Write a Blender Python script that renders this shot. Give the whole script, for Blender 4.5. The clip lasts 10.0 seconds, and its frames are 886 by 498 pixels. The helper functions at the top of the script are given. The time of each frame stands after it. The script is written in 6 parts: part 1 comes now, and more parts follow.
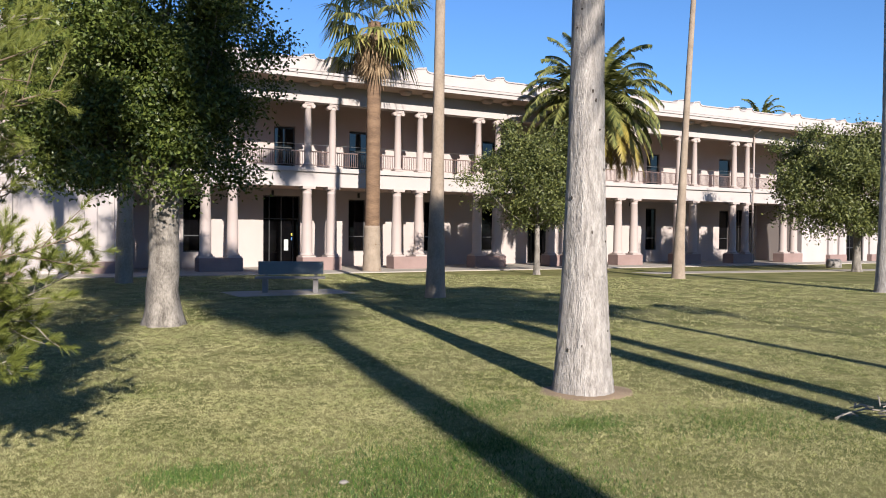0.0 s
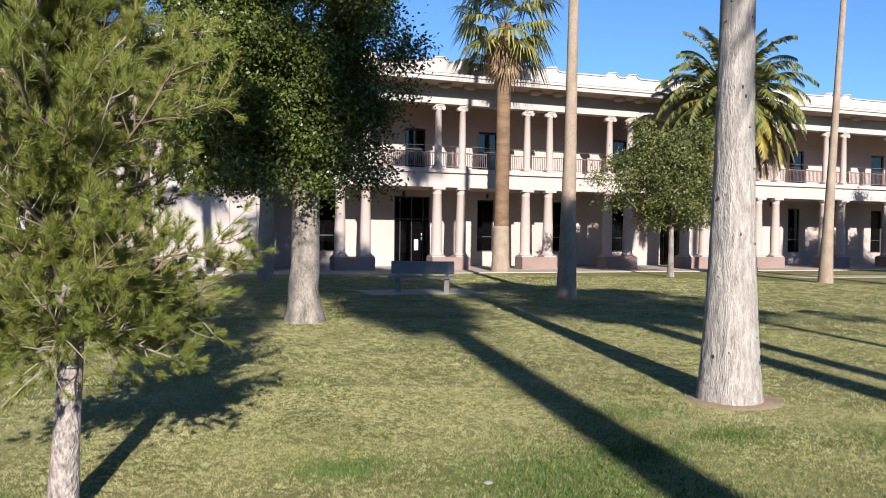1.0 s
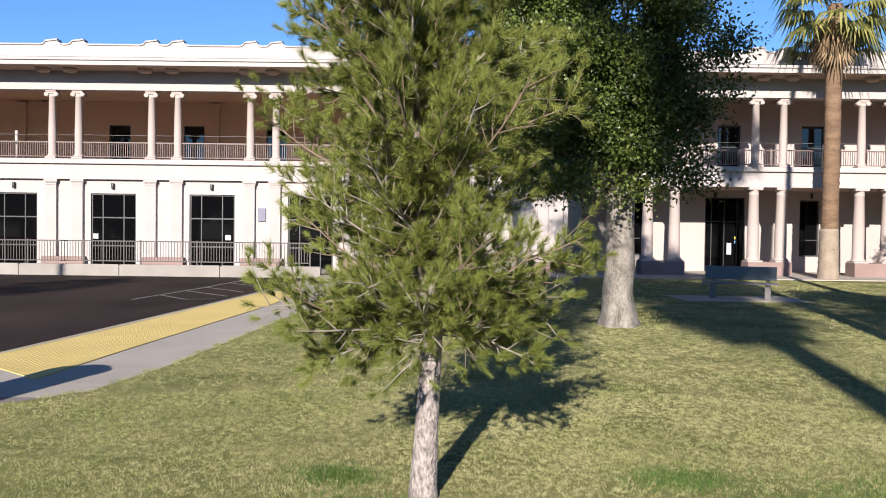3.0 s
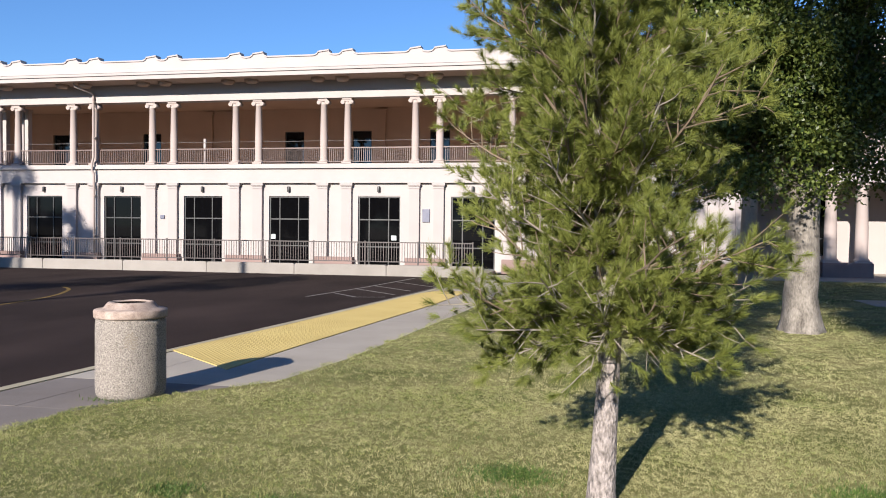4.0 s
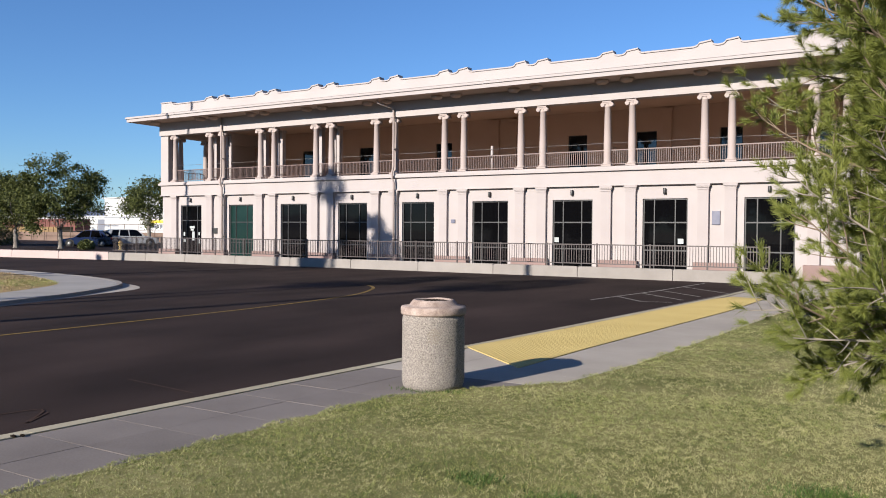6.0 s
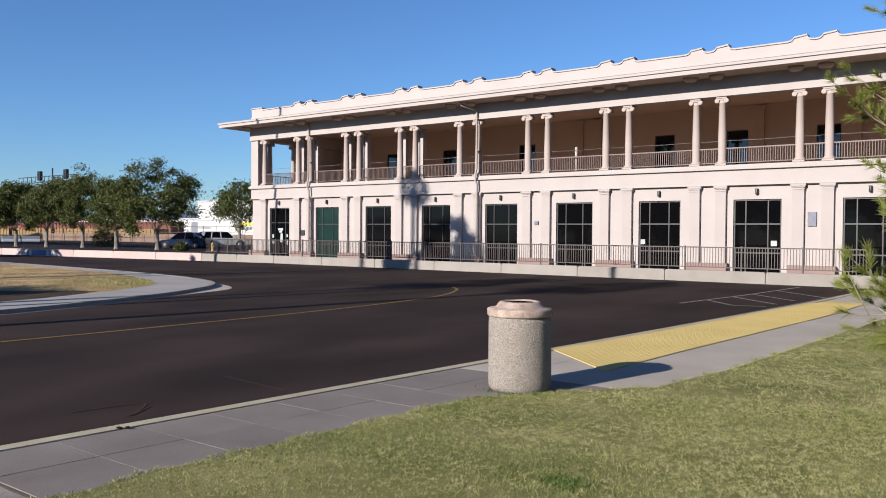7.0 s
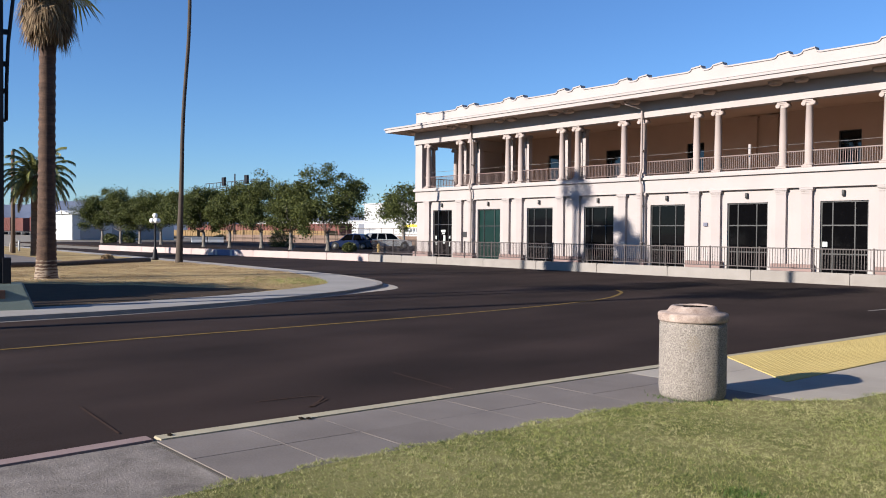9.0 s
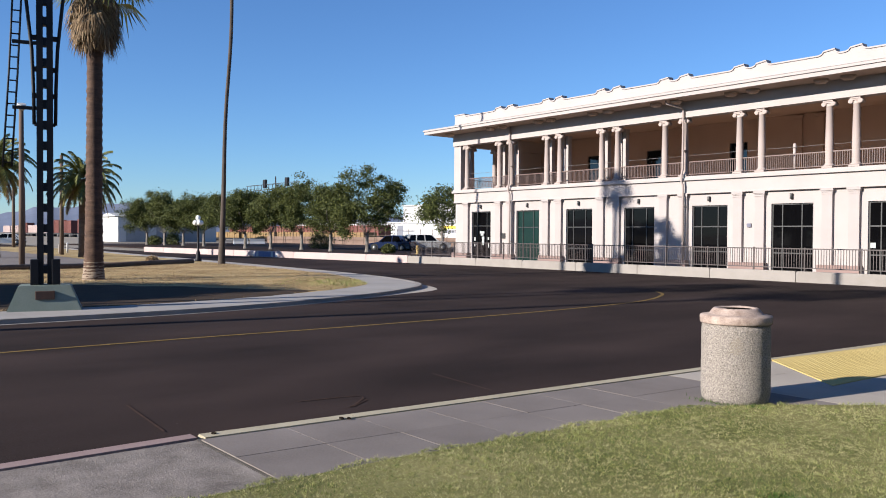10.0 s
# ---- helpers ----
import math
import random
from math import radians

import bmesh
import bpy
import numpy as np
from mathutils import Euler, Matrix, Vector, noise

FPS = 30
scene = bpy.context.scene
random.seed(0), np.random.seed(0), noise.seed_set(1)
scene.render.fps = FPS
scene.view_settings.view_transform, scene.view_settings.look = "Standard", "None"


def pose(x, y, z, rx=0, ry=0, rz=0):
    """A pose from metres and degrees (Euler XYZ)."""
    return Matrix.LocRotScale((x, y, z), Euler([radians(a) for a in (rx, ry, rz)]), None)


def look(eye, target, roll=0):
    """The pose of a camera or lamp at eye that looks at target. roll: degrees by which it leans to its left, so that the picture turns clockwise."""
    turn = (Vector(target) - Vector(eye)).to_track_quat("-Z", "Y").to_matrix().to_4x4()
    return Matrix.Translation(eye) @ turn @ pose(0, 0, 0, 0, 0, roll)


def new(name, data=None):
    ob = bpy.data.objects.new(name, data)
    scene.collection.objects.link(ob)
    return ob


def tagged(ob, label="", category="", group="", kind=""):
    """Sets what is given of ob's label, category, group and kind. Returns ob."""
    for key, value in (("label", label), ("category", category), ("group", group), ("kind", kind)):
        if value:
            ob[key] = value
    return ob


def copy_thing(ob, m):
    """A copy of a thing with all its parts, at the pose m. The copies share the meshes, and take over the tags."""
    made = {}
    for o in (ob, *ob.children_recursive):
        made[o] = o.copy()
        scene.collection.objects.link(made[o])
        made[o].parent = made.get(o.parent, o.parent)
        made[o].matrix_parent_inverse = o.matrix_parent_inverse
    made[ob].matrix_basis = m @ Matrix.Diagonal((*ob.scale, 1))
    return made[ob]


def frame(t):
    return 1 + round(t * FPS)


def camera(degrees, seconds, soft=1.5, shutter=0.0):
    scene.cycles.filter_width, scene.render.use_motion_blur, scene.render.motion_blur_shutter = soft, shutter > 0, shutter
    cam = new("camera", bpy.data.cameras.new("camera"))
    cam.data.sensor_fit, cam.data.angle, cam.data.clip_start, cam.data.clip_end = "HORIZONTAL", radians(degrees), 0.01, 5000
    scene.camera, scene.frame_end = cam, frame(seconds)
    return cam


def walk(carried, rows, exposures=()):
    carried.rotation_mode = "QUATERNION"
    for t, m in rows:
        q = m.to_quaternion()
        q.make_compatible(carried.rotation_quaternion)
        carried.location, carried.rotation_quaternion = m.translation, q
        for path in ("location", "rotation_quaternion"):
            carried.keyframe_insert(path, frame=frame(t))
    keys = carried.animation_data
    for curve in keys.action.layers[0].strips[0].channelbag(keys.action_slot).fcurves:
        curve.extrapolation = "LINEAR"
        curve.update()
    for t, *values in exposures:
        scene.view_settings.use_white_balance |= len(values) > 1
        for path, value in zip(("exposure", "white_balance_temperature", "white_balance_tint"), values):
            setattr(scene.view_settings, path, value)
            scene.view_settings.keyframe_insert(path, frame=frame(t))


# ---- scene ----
cam = camera(57.5, 10.0, soft=1.0)
PATH = [
    (0, (0.175, 0.303, 1.622), (1.165, 2.04, 1.581), 0.5),
    (0.5, (0.123, 0.333, 1.632), (0.98, 2.14, 1.589), 0.6),
    (1, (0.059, 0.363, 1.631), (0.769, 2.233, 1.587), 0.7),
    (1.5, (-0.007, 0.386, 1.635), (0.542, 2.309, 1.59), 0.7),
    (2, (-0.077, 0.408, 1.634), (0.299, 2.372, 1.589), 0.6),
    (2.5, (-0.136, 0.392, 1.636), (0.049, 2.383, 1.591), 0.6),
    (2.7, (-0.165, 0.393, 1.634), (-0.056, 2.389, 1.59), 0.7),
    (3.8, (-0.284, 0.411, 1.628), (-0.606, 2.384, 1.577), 0.5),
    (4, (-0.313, 0.408, 1.625), (-0.71, 2.367, 1.576), 0.6),
    (4.5, (-0.351, 0.397, 1.625), (-0.931, 2.311, 1.575), 0.5),
    (5, (-0.379, 0.389, 1.619), (-1.129, 2.242, 1.57), 0.5),
    (5.5, (-0.402, 0.374, 1.616), (-1.307, 2.157, 1.568), 0.5),
    (6, (-0.416, 0.356, 1.609), (-1.45, 2.067, 1.563), 0.4),
    (7.5, (-0.46, 0.294, 1.605), (-1.732, 1.836, 1.563), 0.4),
    (8, (-0.472, 0.266, 1.605), (-1.821, 1.741, 1.563), 0.4),
    (8.5, (-0.484, 0.252, 1.602), (-1.91, 1.653, 1.561), 0.4),
    (9, (-0.486, 0.25, 1.605), (-1.978, 1.581, 1.564), 0.4),
    (9.5, (-0.48, 0.237, 1.608), (-2.015, 1.518, 1.568), 0.3),
    (10, (-0.474, 0.234, 1.606), (-2.028, 1.492, 1.568), 0.3),
]
walk(cam, [(t, look(eye, target, roll)) for t, eye, target, roll in PATH], [(0, 1.08), (1, 1.17), (2.5, 1.19), (4, 1.08), (4.5, 1.03), (5.5, 0.95), (6, 0.9), (7.5, 0.85), (8.5, 0.94), (9.5, 1.04), (10, 1.05)])

# ---- world, sun, exposure ----
SUN_EL, SUN_AZ = radians(21.0), math.atan2(0.21, 1.0)  # light travels along +y, a little to +x
world = bpy.data.worlds.new("sky")
scene.world = world
world.use_nodes = True
wn = world.node_tree
sky = wn.nodes.new("ShaderNodeTexSky")
sky.sky_type, sky.sun_disc = "NISHITA", False
sky.sun_elevation, sky.sun_rotation = SUN_EL, math.pi + SUN_AZ
sky.air_density, sky.dust_density, sky.ozone_density = 1.0, 0.0, 4.0
wn.nodes["Background"].inputs["Strength"].default_value = 0.059
tint = wn.nodes.new("ShaderNodeMix")
tint.data_type, tint.blend_type = "RGBA", "MULTIPLY"
tint.inputs["Factor"].default_value = 1.0
tint.inputs["B"].default_value = (0.745, 0.985, 1.31, 1)
wn.links.new(sky.outputs["Color"], tint.inputs["A"])
wn.links.new(tint.outputs["Result"], wn.nodes["Background"].inputs["Color"])
sun = new("sun", bpy.data.lights.new("sun", "SUN"))
sun.data.energy, sun.data.angle, sun.data.color = 5.0, radians(0.55), (1.0, 0.93, 0.84)
sun_from = Vector((-math.sin(SUN_AZ) * math.cos(SUN_EL), -math.cos(SUN_AZ) * math.cos(SUN_EL), math.sin(SUN_EL)))
sun.matrix_world = look(sun_from * 60, (0, 0, 0))


# ---- materials ----
def material(name, dark, light, scale=6.0, rough=0.8, bump=0.2, fine=60.0, metal=0.0, stretch=(1, 1, 1), mid=0.5, spread=0.25, per_object=0.0, per_island=0.0, spec=0.5, depth=0.01):
    """Two noises, coarse and fine, mix two colours; the fine one also gives relief."""
    m = bpy.data.materials.new(name)
    m.use_nodes = True
    n, l = m.node_tree.nodes, m.node_tree.links
    b = n["Principled BSDF"]
    co = n.new("ShaderNodeTexCoord")
    mp = n.new("ShaderNodeMapping")
    mp.inputs["Scale"].default_value = stretch
    l.new(co.outputs["Object"], mp.inputs["Vector"])
    a, c = n.new("ShaderNodeTexNoise"), n.new("ShaderNodeTexNoise")
    a.inputs["Scale"].default_value, a.inputs["Detail"].default_value = scale, 5
    c.inputs["Scale"].default_value, c.inputs["Detail"].default_value = fine, 3
    l.new(mp.outputs["Vector"], a.inputs["Vector"])
    l.new(mp.outputs["Vector"], c.inputs["Vector"])
    mix = n.new("ShaderNodeMix")
    mix.inputs["Factor"].default_value = 0.4
    l.new(a.outputs["Fac"], mix.inputs["A"])
    l.new(c.outputs["Fac"], mix.inputs["B"])
    fac = mix.outputs["Result"]
    for amount, node, socket in ((per_object, "ShaderNodeObjectInfo", "Random"), (per_island, "ShaderNodeNewGeometry", "Random Per Island")):
        if amount:
            r, k = n.new(node), n.new("ShaderNodeMath")
            k.operation = "MULTIPLY_ADD"
            k.inputs[1].default_value = amount
            s = n.new("ShaderNodeMath")
            s.operation = "SUBTRACT"
            s.inputs[1].default_value = 0.5
            l.new(r.outputs[socket], s.inputs[0])
            l.new(s.outputs[0], k.inputs[0])
            l.new(fac, k.inputs[2])
            fac = k.outputs[0]
    ramp = n.new("ShaderNodeValToRGB")
    ramp.color_ramp.elements[0].position, ramp.color_ramp.elements[1].position = mid - spread, mid + spread
    ramp.color_ramp.elements[0].color, ramp.color_ramp.elements[1].color = (*dark, 1), (*light, 1)
    l.new(fac, ramp.inputs["Fac"])
    l.new(ramp.outputs["Color"], b.inputs["Base Color"])
    b.inputs["Roughness"].default_value, b.inputs["Metallic"].default_value = rough, metal
    b.inputs["Specular IOR Level"].default_value = spec
    if bump:
        bp = n.new("ShaderNodeBump")
        bp.inputs["Strength"].default_value, bp.inputs["Distance"].default_value = bump, depth
        l.new(mix.outputs["Result"], bp.inputs["Height"])
        l.new(bp.outputs["Normal"], b.inputs["Normal"])
    return m


def leafy(name, dark, light, glow=0.35, rough=0.55, spread=0.3, per_leaf=0.9, patch=1.2):
    """Leaves: a colour for each leaf, some light let through."""
    m = material(name, dark, light, patch, rough, 0, 20, per_island=per_leaf, spread=spread, spec=0.35)
    n, l = m.node_tree.nodes, m.node_tree.links
    b = n["Principled BSDF"]
    t, s = n.new("ShaderNodeBsdfTranslucent"), n.new("ShaderNodeMixShader")
    s.inputs["Fac"].default_value = glow
    l.new(b.inputs["Base Color"].links[0].from_socket, t.inputs["Color"])
    l.new(b.outputs["BSDF"], s.inputs[1])
    l.new(t.outputs["BSDF"], s.inputs[2])
    l.new(s.outputs["Shader"], n["Material Output"].inputs["Surface"])
    return m


M = {
    "stucco": material("white_stucco", (0.302, 0.264, 0.256), (0.368, 0.334, 0.324), 0.8, 0.85, 0.25, 90, spread=0.3, depth=0.004),
    "stucco_pink": material("pale_pink_plaster", (0.295, 0.239, 0.221), (0.36, 0.303, 0.284), 0.9, 0.85, 0.2, 80, spread=0.3, depth=0.004),
    "pilaster": material("warm_white_plaster", (0.285, 0.248, 0.24), (0.35, 0.313, 0.304), 0.9, 0.85, 0.2, 80, spread=0.3, depth=0.004),
    # copy of the loggia plaster with the deep wing's brown shade in its colour
    "loggia_shade": material("shade_brown_plaster", (0.33, 0.23, 0.179), (0.419, 0.301, 0.241), 0.7, 0.85, 0.2, 80, spread=0.3, depth=0.004),
    "loggia": material("tan_plaster", (0.305, 0.257, 0.243), (0.375, 0.326, 0.312), 0.7, 0.85, 0.2, 80, spread=0.3, depth=0.004),
    "soffit": material("tan_soffit", (0.33, 0.235, 0.18), (0.42, 0.305, 0.24), 0.6, 0.9, 0.1, 50),
    "plinth": material("pink_plinth", (0.155, 0.1, 0.09), (0.24, 0.165, 0.15), 1.5, 0.8, 0.3, 40),
    "frame": material("dark_bronze_frame", (0.016, 0.016, 0.017), (0.03, 0.03, 0.031), 3, 0.45, 0.0, 50),
    # opaque panes, the unlit rooms behind them put into the near-black colour
    "glass": material("dark_inside_glass", (0.0016, 0.0016, 0.002), (0.0035, 0.0034, 0.004), 0.4, 0.04, 0.0, 3, spec=0.16),
    "glass_upper": material("dark_inside_upper_glass", (0.003, 0.005, 0.007), (0.006, 0.009, 0.012), 0.4, 0.04, 0.0, 3, spec=0.7),
    "glass_green": material("green_tinted_glass", (0.006, 0.019, 0.017), (0.009, 0.027, 0.024), 0.4, 0.06, 0.0, 3, spec=0.3),
    "rail": material("brown_railing_paint", (0.085, 0.052, 0.046), (0.135, 0.088, 0.078), 4, 0.5, 0.1, 60),
    "fence": material("dark_fence_paint", (0.034, 0.0252, 0.0252), (0.0612, 0.0462, 0.0449), 4, 0.5, 0.1, 60),
    "steel": material("galvanised_wire", (0.4, 0.4, 0.4), (0.6, 0.6, 0.6), 4, 0.4, 0.0, 60, metal=0.8),
    "roof": material("roof_gravel", (0.238, 0.218, 0.204), (0.34, 0.32, 0.299), 2, 0.9, 0.3, 60),
    "lawn": material("mown_lawn", (0.07, 0.082, 0.02), (0.26, 0.232, 0.105), 0.9, 0.95, 0.9, 70, spread=0.17, spec=0.1, depth=0.03),
    "blade": leafy("grass_blade", (0.16, 0.175, 0.06), (0.53, 0.485, 0.255), 0.22, 0.75, 0.28, 0.4, 1.1),
    "blade_green": leafy("green_grass_blade", (0.05, 0.08, 0.017), (0.34, 0.35, 0.12), 0.22, 0.75, 0.28, 0.65, 1.1),
    "straw": leafy("dry_straw", (0.175, 0.115, 0.062), (0.5, 0.365, 0.215), 0.2, 0.7),
    "tuft": leafy("green_tuft", (0.04, 0.085, 0.014), (0.10, 0.16, 0.03), 0.25, 0.6),
    "soil": material("bare_soil", (0.16, 0.108, 0.068), (0.3, 0.218, 0.142), 3, 0.95, 0.5, 50),
    "dry": material("dry_grass", (0.17, 0.115, 0.055), (0.48, 0.36, 0.18), 0.5, 0.95, 0.8, 45, spread=0.15, spec=0.1, depth=0.02),
    "ground": material("dusty_ground", (0.163, 0.136, 0.102), (0.245, 0.211, 0.17), 0.15, 0.95, 0.3, 8),
    "asphalt": material("asphalt", (0.0142, 0.0098, 0.0090), (0.043, 0.0292, 0.0262), 0.5, 0.95, 0.8, 110, stretch=(1, 0.45, 1), spread=0.13, spec=0.08, depth=0.008),
    "walk": material("grey_pavement", (0.122, 0.105, 0.097), (0.208, 0.182, 0.17), 1.3, 0.9, 0.25, 70, per_object=0.12, spec=0.2, depth=0.004),
    "walk_light": material("pale_concrete", (0.27, 0.238, 0.205), (0.385, 0.345, 0.30), 1.1, 0.9, 0.25, 70, per_object=0.12, spec=0.2, depth=0.004),
    "path_pale": material("sunlit_path_concrete", (0.235, 0.22, 0.21), (0.315, 0.298, 0.284), 0.8, 0.9, 0.25, 60, per_object=0.15, spec=0.2, depth=0.004),
    "drive": material("worn_aggregate_concrete", (0.11, 0.094, 0.084), (0.26, 0.228, 0.206), 3.5, 0.9, 1.0, 75, spread=0.16, spec=0.2, depth=0.012),
    "kerb": material("kerb_faded_yellow", (0.25, 0.215, 0.145), (0.39, 0.345, 0.25), 2.5, 0.85, 0.3, 60, per_object=0.15),
    "kerb_pink": material("kerb_faded_red", (0.201, 0.133, 0.122), (0.276, 0.201, 0.186), 2.5, 0.8, 0.3, 60),
    "kerb_plain": material("kerb_concrete", (0.19, 0.17, 0.153), (0.272, 0.248, 0.228), 1.5, 0.85, 0.3, 60, per_object=0.15),
    "wall_pink": material("kerb_wall_pink", (0.323, 0.239, 0.226), (0.439, 0.355, 0.336), 0.6, 0.85, 0.2, 40, per_object=0.15),
    "tactile": material("yellow_tactile", (0.40, 0.30, 0.105), (0.52, 0.40, 0.16), 1.2, 0.8, 0.1, 60, spread=0.3, spec=0.2),
    "line_yellow": material("worn_yellow_line", (0.075, 0.048, 0.015), (0.26, 0.175, 0.06), 5, 0.9, 0.2, 90, spread=0.3, spec=0.1),
    "line_white": material("worn_white_line", (0.09, 0.082, 0.078), (0.24, 0.222, 0.212), 9, 0.8, 0.2, 90),
    "line_red": material("worn_red_mark", (0.03, 0.02, 0.016), (0.07, 0.04, 0.03), 9, 0.9, 0.2, 90, spec=0.1),
    "bin": material("exposed_aggregate", (0.085, 0.075, 0.065), (0.42, 0.37, 0.33), 75, 0.9, 1.0, 150, spread=0.17, depth=0.018),
    "bin_lid": material("pinkish_concrete_lid", (0.17, 0.118, 0.095), (0.42, 0.335, 0.29), 11, 0.85, 0.7, 90, spread=0.18, depth=0.008),
    "dark": material("hollow_black_and_dirt", (0.008, 0.006, 0.005), (0.02, 0.016, 0.013), 5, 1.0, 0.1, 30, spec=0.0),
    "palm_bark": material("grey_palm_bark", (0.16, 0.14, 0.128), (0.40, 0.368, 0.345), 5.5, 0.9, 1.0, 26, stretch=(4.5, 4.5, 1.0), mid=0.48, spread=0.17, depth=0.05),
    "palm_brown": material("brown_palm_bark", (0.0578, 0.0313, 0.0177), (0.204, 0.126, 0.0748), 1.5, 0.9, 0.9, 9, stretch=(1, 1, 4), spread=0.25, depth=0.03),
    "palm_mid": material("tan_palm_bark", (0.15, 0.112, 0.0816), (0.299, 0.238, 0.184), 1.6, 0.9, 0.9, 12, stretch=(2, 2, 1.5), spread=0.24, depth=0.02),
    "palm_dark": material("weathered_palm_bark", (0.0292, 0.0215, 0.0169), (0.0845, 0.0637, 0.0507), 1.6, 0.9, 0.9, 12, stretch=(2, 2, 1.5), spread=0.24, depth=0.02),
    # coarse mottling puts the shade tree's dappled light into the bark colour
    "bark": material("grey_dappled_bark", (0.06, 0.05, 0.042), (0.27, 0.24, 0.21), 3.5, 0.9, 0.9, 24, stretch=(1.6, 1.6, 0.8), spread=0.16, depth=0.02),
    "pine_bark": material("pale_pine_bark", (0.09, 0.075, 0.068), (0.33, 0.285, 0.268), 24, 0.9, 1.0, 48, stretch=(1.3, 1.3, 0.7), mid=0.46, spread=0.15, depth=0.03),
    "twig": material("pale_twig", (0.163, 0.136, 0.109), (0.306, 0.272, 0.231), 9, 0.9, 0.3, 50),
    "twig_brown": material("brown_twig", (0.10, 0.07, 0.045), (0.22, 0.165, 0.12), 9, 0.9, 0.3, 50),
    "needle": leafy("pine_needle", (0.078, 0.102, 0.019), (0.255, 0.275, 0.064), 0.28, 0.5, 0.3, 0.4, 3.0),
    "leaf": leafy("dark_green_leaf", (0.024, 0.042, 0.008), (0.13, 0.16, 0.035), 0.2, 0.42, 0.42),
    "leaf_olive": leafy("olive_leaf", (0.034, 0.046, 0.012), (0.155, 0.168, 0.05), 0.2, 0.5, 0.42),
    "leaf_far": leafy("street_tree_leaf", (0.022, 0.032, 0.007), (0.115, 0.13, 0.03), 0.22, 0.7, 0.45),
    "frond": leafy("fan_frond", (0.078, 0.09, 0.019), (0.30, 0.275, 0.085), 0.3, 0.5, 0.4),
    "frond_dead": leafy("dead_frond", (0.112, 0.068, 0.036), (0.304, 0.216, 0.128), 0.2, 0.8, 0.4),
    "frond_date": leafy("date_frond", (0.05, 0.066, 0.02), (0.21, 0.205, 0.06), 0.25, 0.45, 0.4),
    "frond_yellow": leafy("yellow_frond", (0.17, 0.136, 0.0272), (0.313, 0.245, 0.0612), 0.25, 0.5, 0.4),
    "bench": material("grey_blue_bench", (0.093, 0.112, 0.119), (0.149, 0.172, 0.182), 3, 0.6, 0.2, 40),
    "bench_leg": material("weathered_bench_leg", (0.139, 0.126, 0.122), (0.228, 0.212, 0.204), 3, 0.8, 0.2, 40),
    "black": material("black_iron", (0.005, 0.005, 0.007), (0.013, 0.013, 0.017), 3, 0.55, 0.2, 30, spec=0.25),
    "green_base": material("green_painted_concrete", (0.109, 0.143, 0.122), (0.177, 0.211, 0.184), 2, 0.8, 0.3, 40),
    "bronze": material("bronze_plaque", (0.045, 0.02, 0.012), (0.09, 0.045, 0.03), 8, 0.5, 0.3, 60),
    "globe": material("white_globe", (0.78, 0.78, 0.76), (0.85, 0.85, 0.83), 3, 0.25, 0.0, 30),
    "pole_wood": material("utility_pole_wood", (0.068, 0.0442, 0.0306), (0.15, 0.105, 0.0782), 2, 0.9, 0.4, 20, stretch=(3, 3, 0.4)),
    "car_blue": material("dark_blue_car_paint", (0.006, 0.013, 0.045), (0.008, 0.017, 0.055), 1, 0.2, 0.0, 10),
    "car_white": material("silver_car_paint", (0.449, 0.449, 0.442), (0.503, 0.503, 0.496), 1, 0.3, 0.0, 10),
    "tyre": material("tyre_rubber", (0.012, 0.012, 0.012), (0.025, 0.025, 0.025), 6, 0.9, 0.1, 40),
    "rim": material("wheel_rim", (0.16, 0.16, 0.16), (0.23, 0.23, 0.23), 6, 0.35, 0.0, 40, metal=0.7),
    "lamp_red": material("red_tail_lamp", (0.17, 0.0068, 0.0068), (0.238, 0.0136, 0.0136), 6, 0.2, 0.0, 40),
    "shed": material("white_metal_siding", (0.388, 0.388, 0.388), (0.478, 0.478, 0.472), 0.5, 0.6, 0.1, 20),
    # the siding's shaded side, put into an even blue-grey for the roll doors
    "shed_shade": material("shade_grey_metal", (0.19, 0.197, 0.211), (0.245, 0.252, 0.265), 0.5, 0.6, 0.1, 20),
    "red_car": material("rust_red_container", (0.10, 0.026, 0.02), (0.165, 0.05, 0.036), 0.4, 0.7, 0.1, 12, per_object=0.5),
    "teal_car": material("teal_container", (0.122, 0.245, 0.224), (0.177, 0.313, 0.286), 0.4, 0.7, 0.1, 12),
    "wagon": material("yellow_brown_wagon", (0.14, 0.085, 0.03), (0.22, 0.14, 0.055), 0.4, 0.7, 0.1, 12),
    "mountain": material("haze_tinted_rock", (0.08, 0.105, 0.165), (0.13, 0.155, 0.22), 0.012, 1.0, 0.0, 0.09),
    "yellow_sign": material("yellow_sign", (0.7, 0.5, 0.03), (0.8, 0.6, 0.05), 2, 0.5, 0, 20),
    "paint_blue": material("faded_blue_paint", (0.10, 0.11, 0.20), (0.17, 0.17, 0.28), 3, 0.8, 0.1, 40),
    "paint_white": material("faded_white_paint", (0.36, 0.34, 0.34), (0.44, 0.42, 0.42), 3, 0.8, 0.1, 40),
    "low_wall": material("brown_block_wall", (0.13, 0.085, 0.065), (0.22, 0.15, 0.118), 0.8, 0.9, 0.2, 14),
    "dock_door": material("blue_grey_dock_door", (0.12, 0.13, 0.16), (0.17, 0.18, 0.21), 0.5, 0.7, 0.1, 10),
    "paper": material("notice_paper", (0.26, 0.28, 0.28), (0.36, 0.38, 0.38), 4, 0.7, 0, 20),
    "plaque": material("dark_blue_plaque", (0.0612, 0.068, 0.116), (0.136, 0.136, 0.177), 6, 0.5, 0.1, 20),
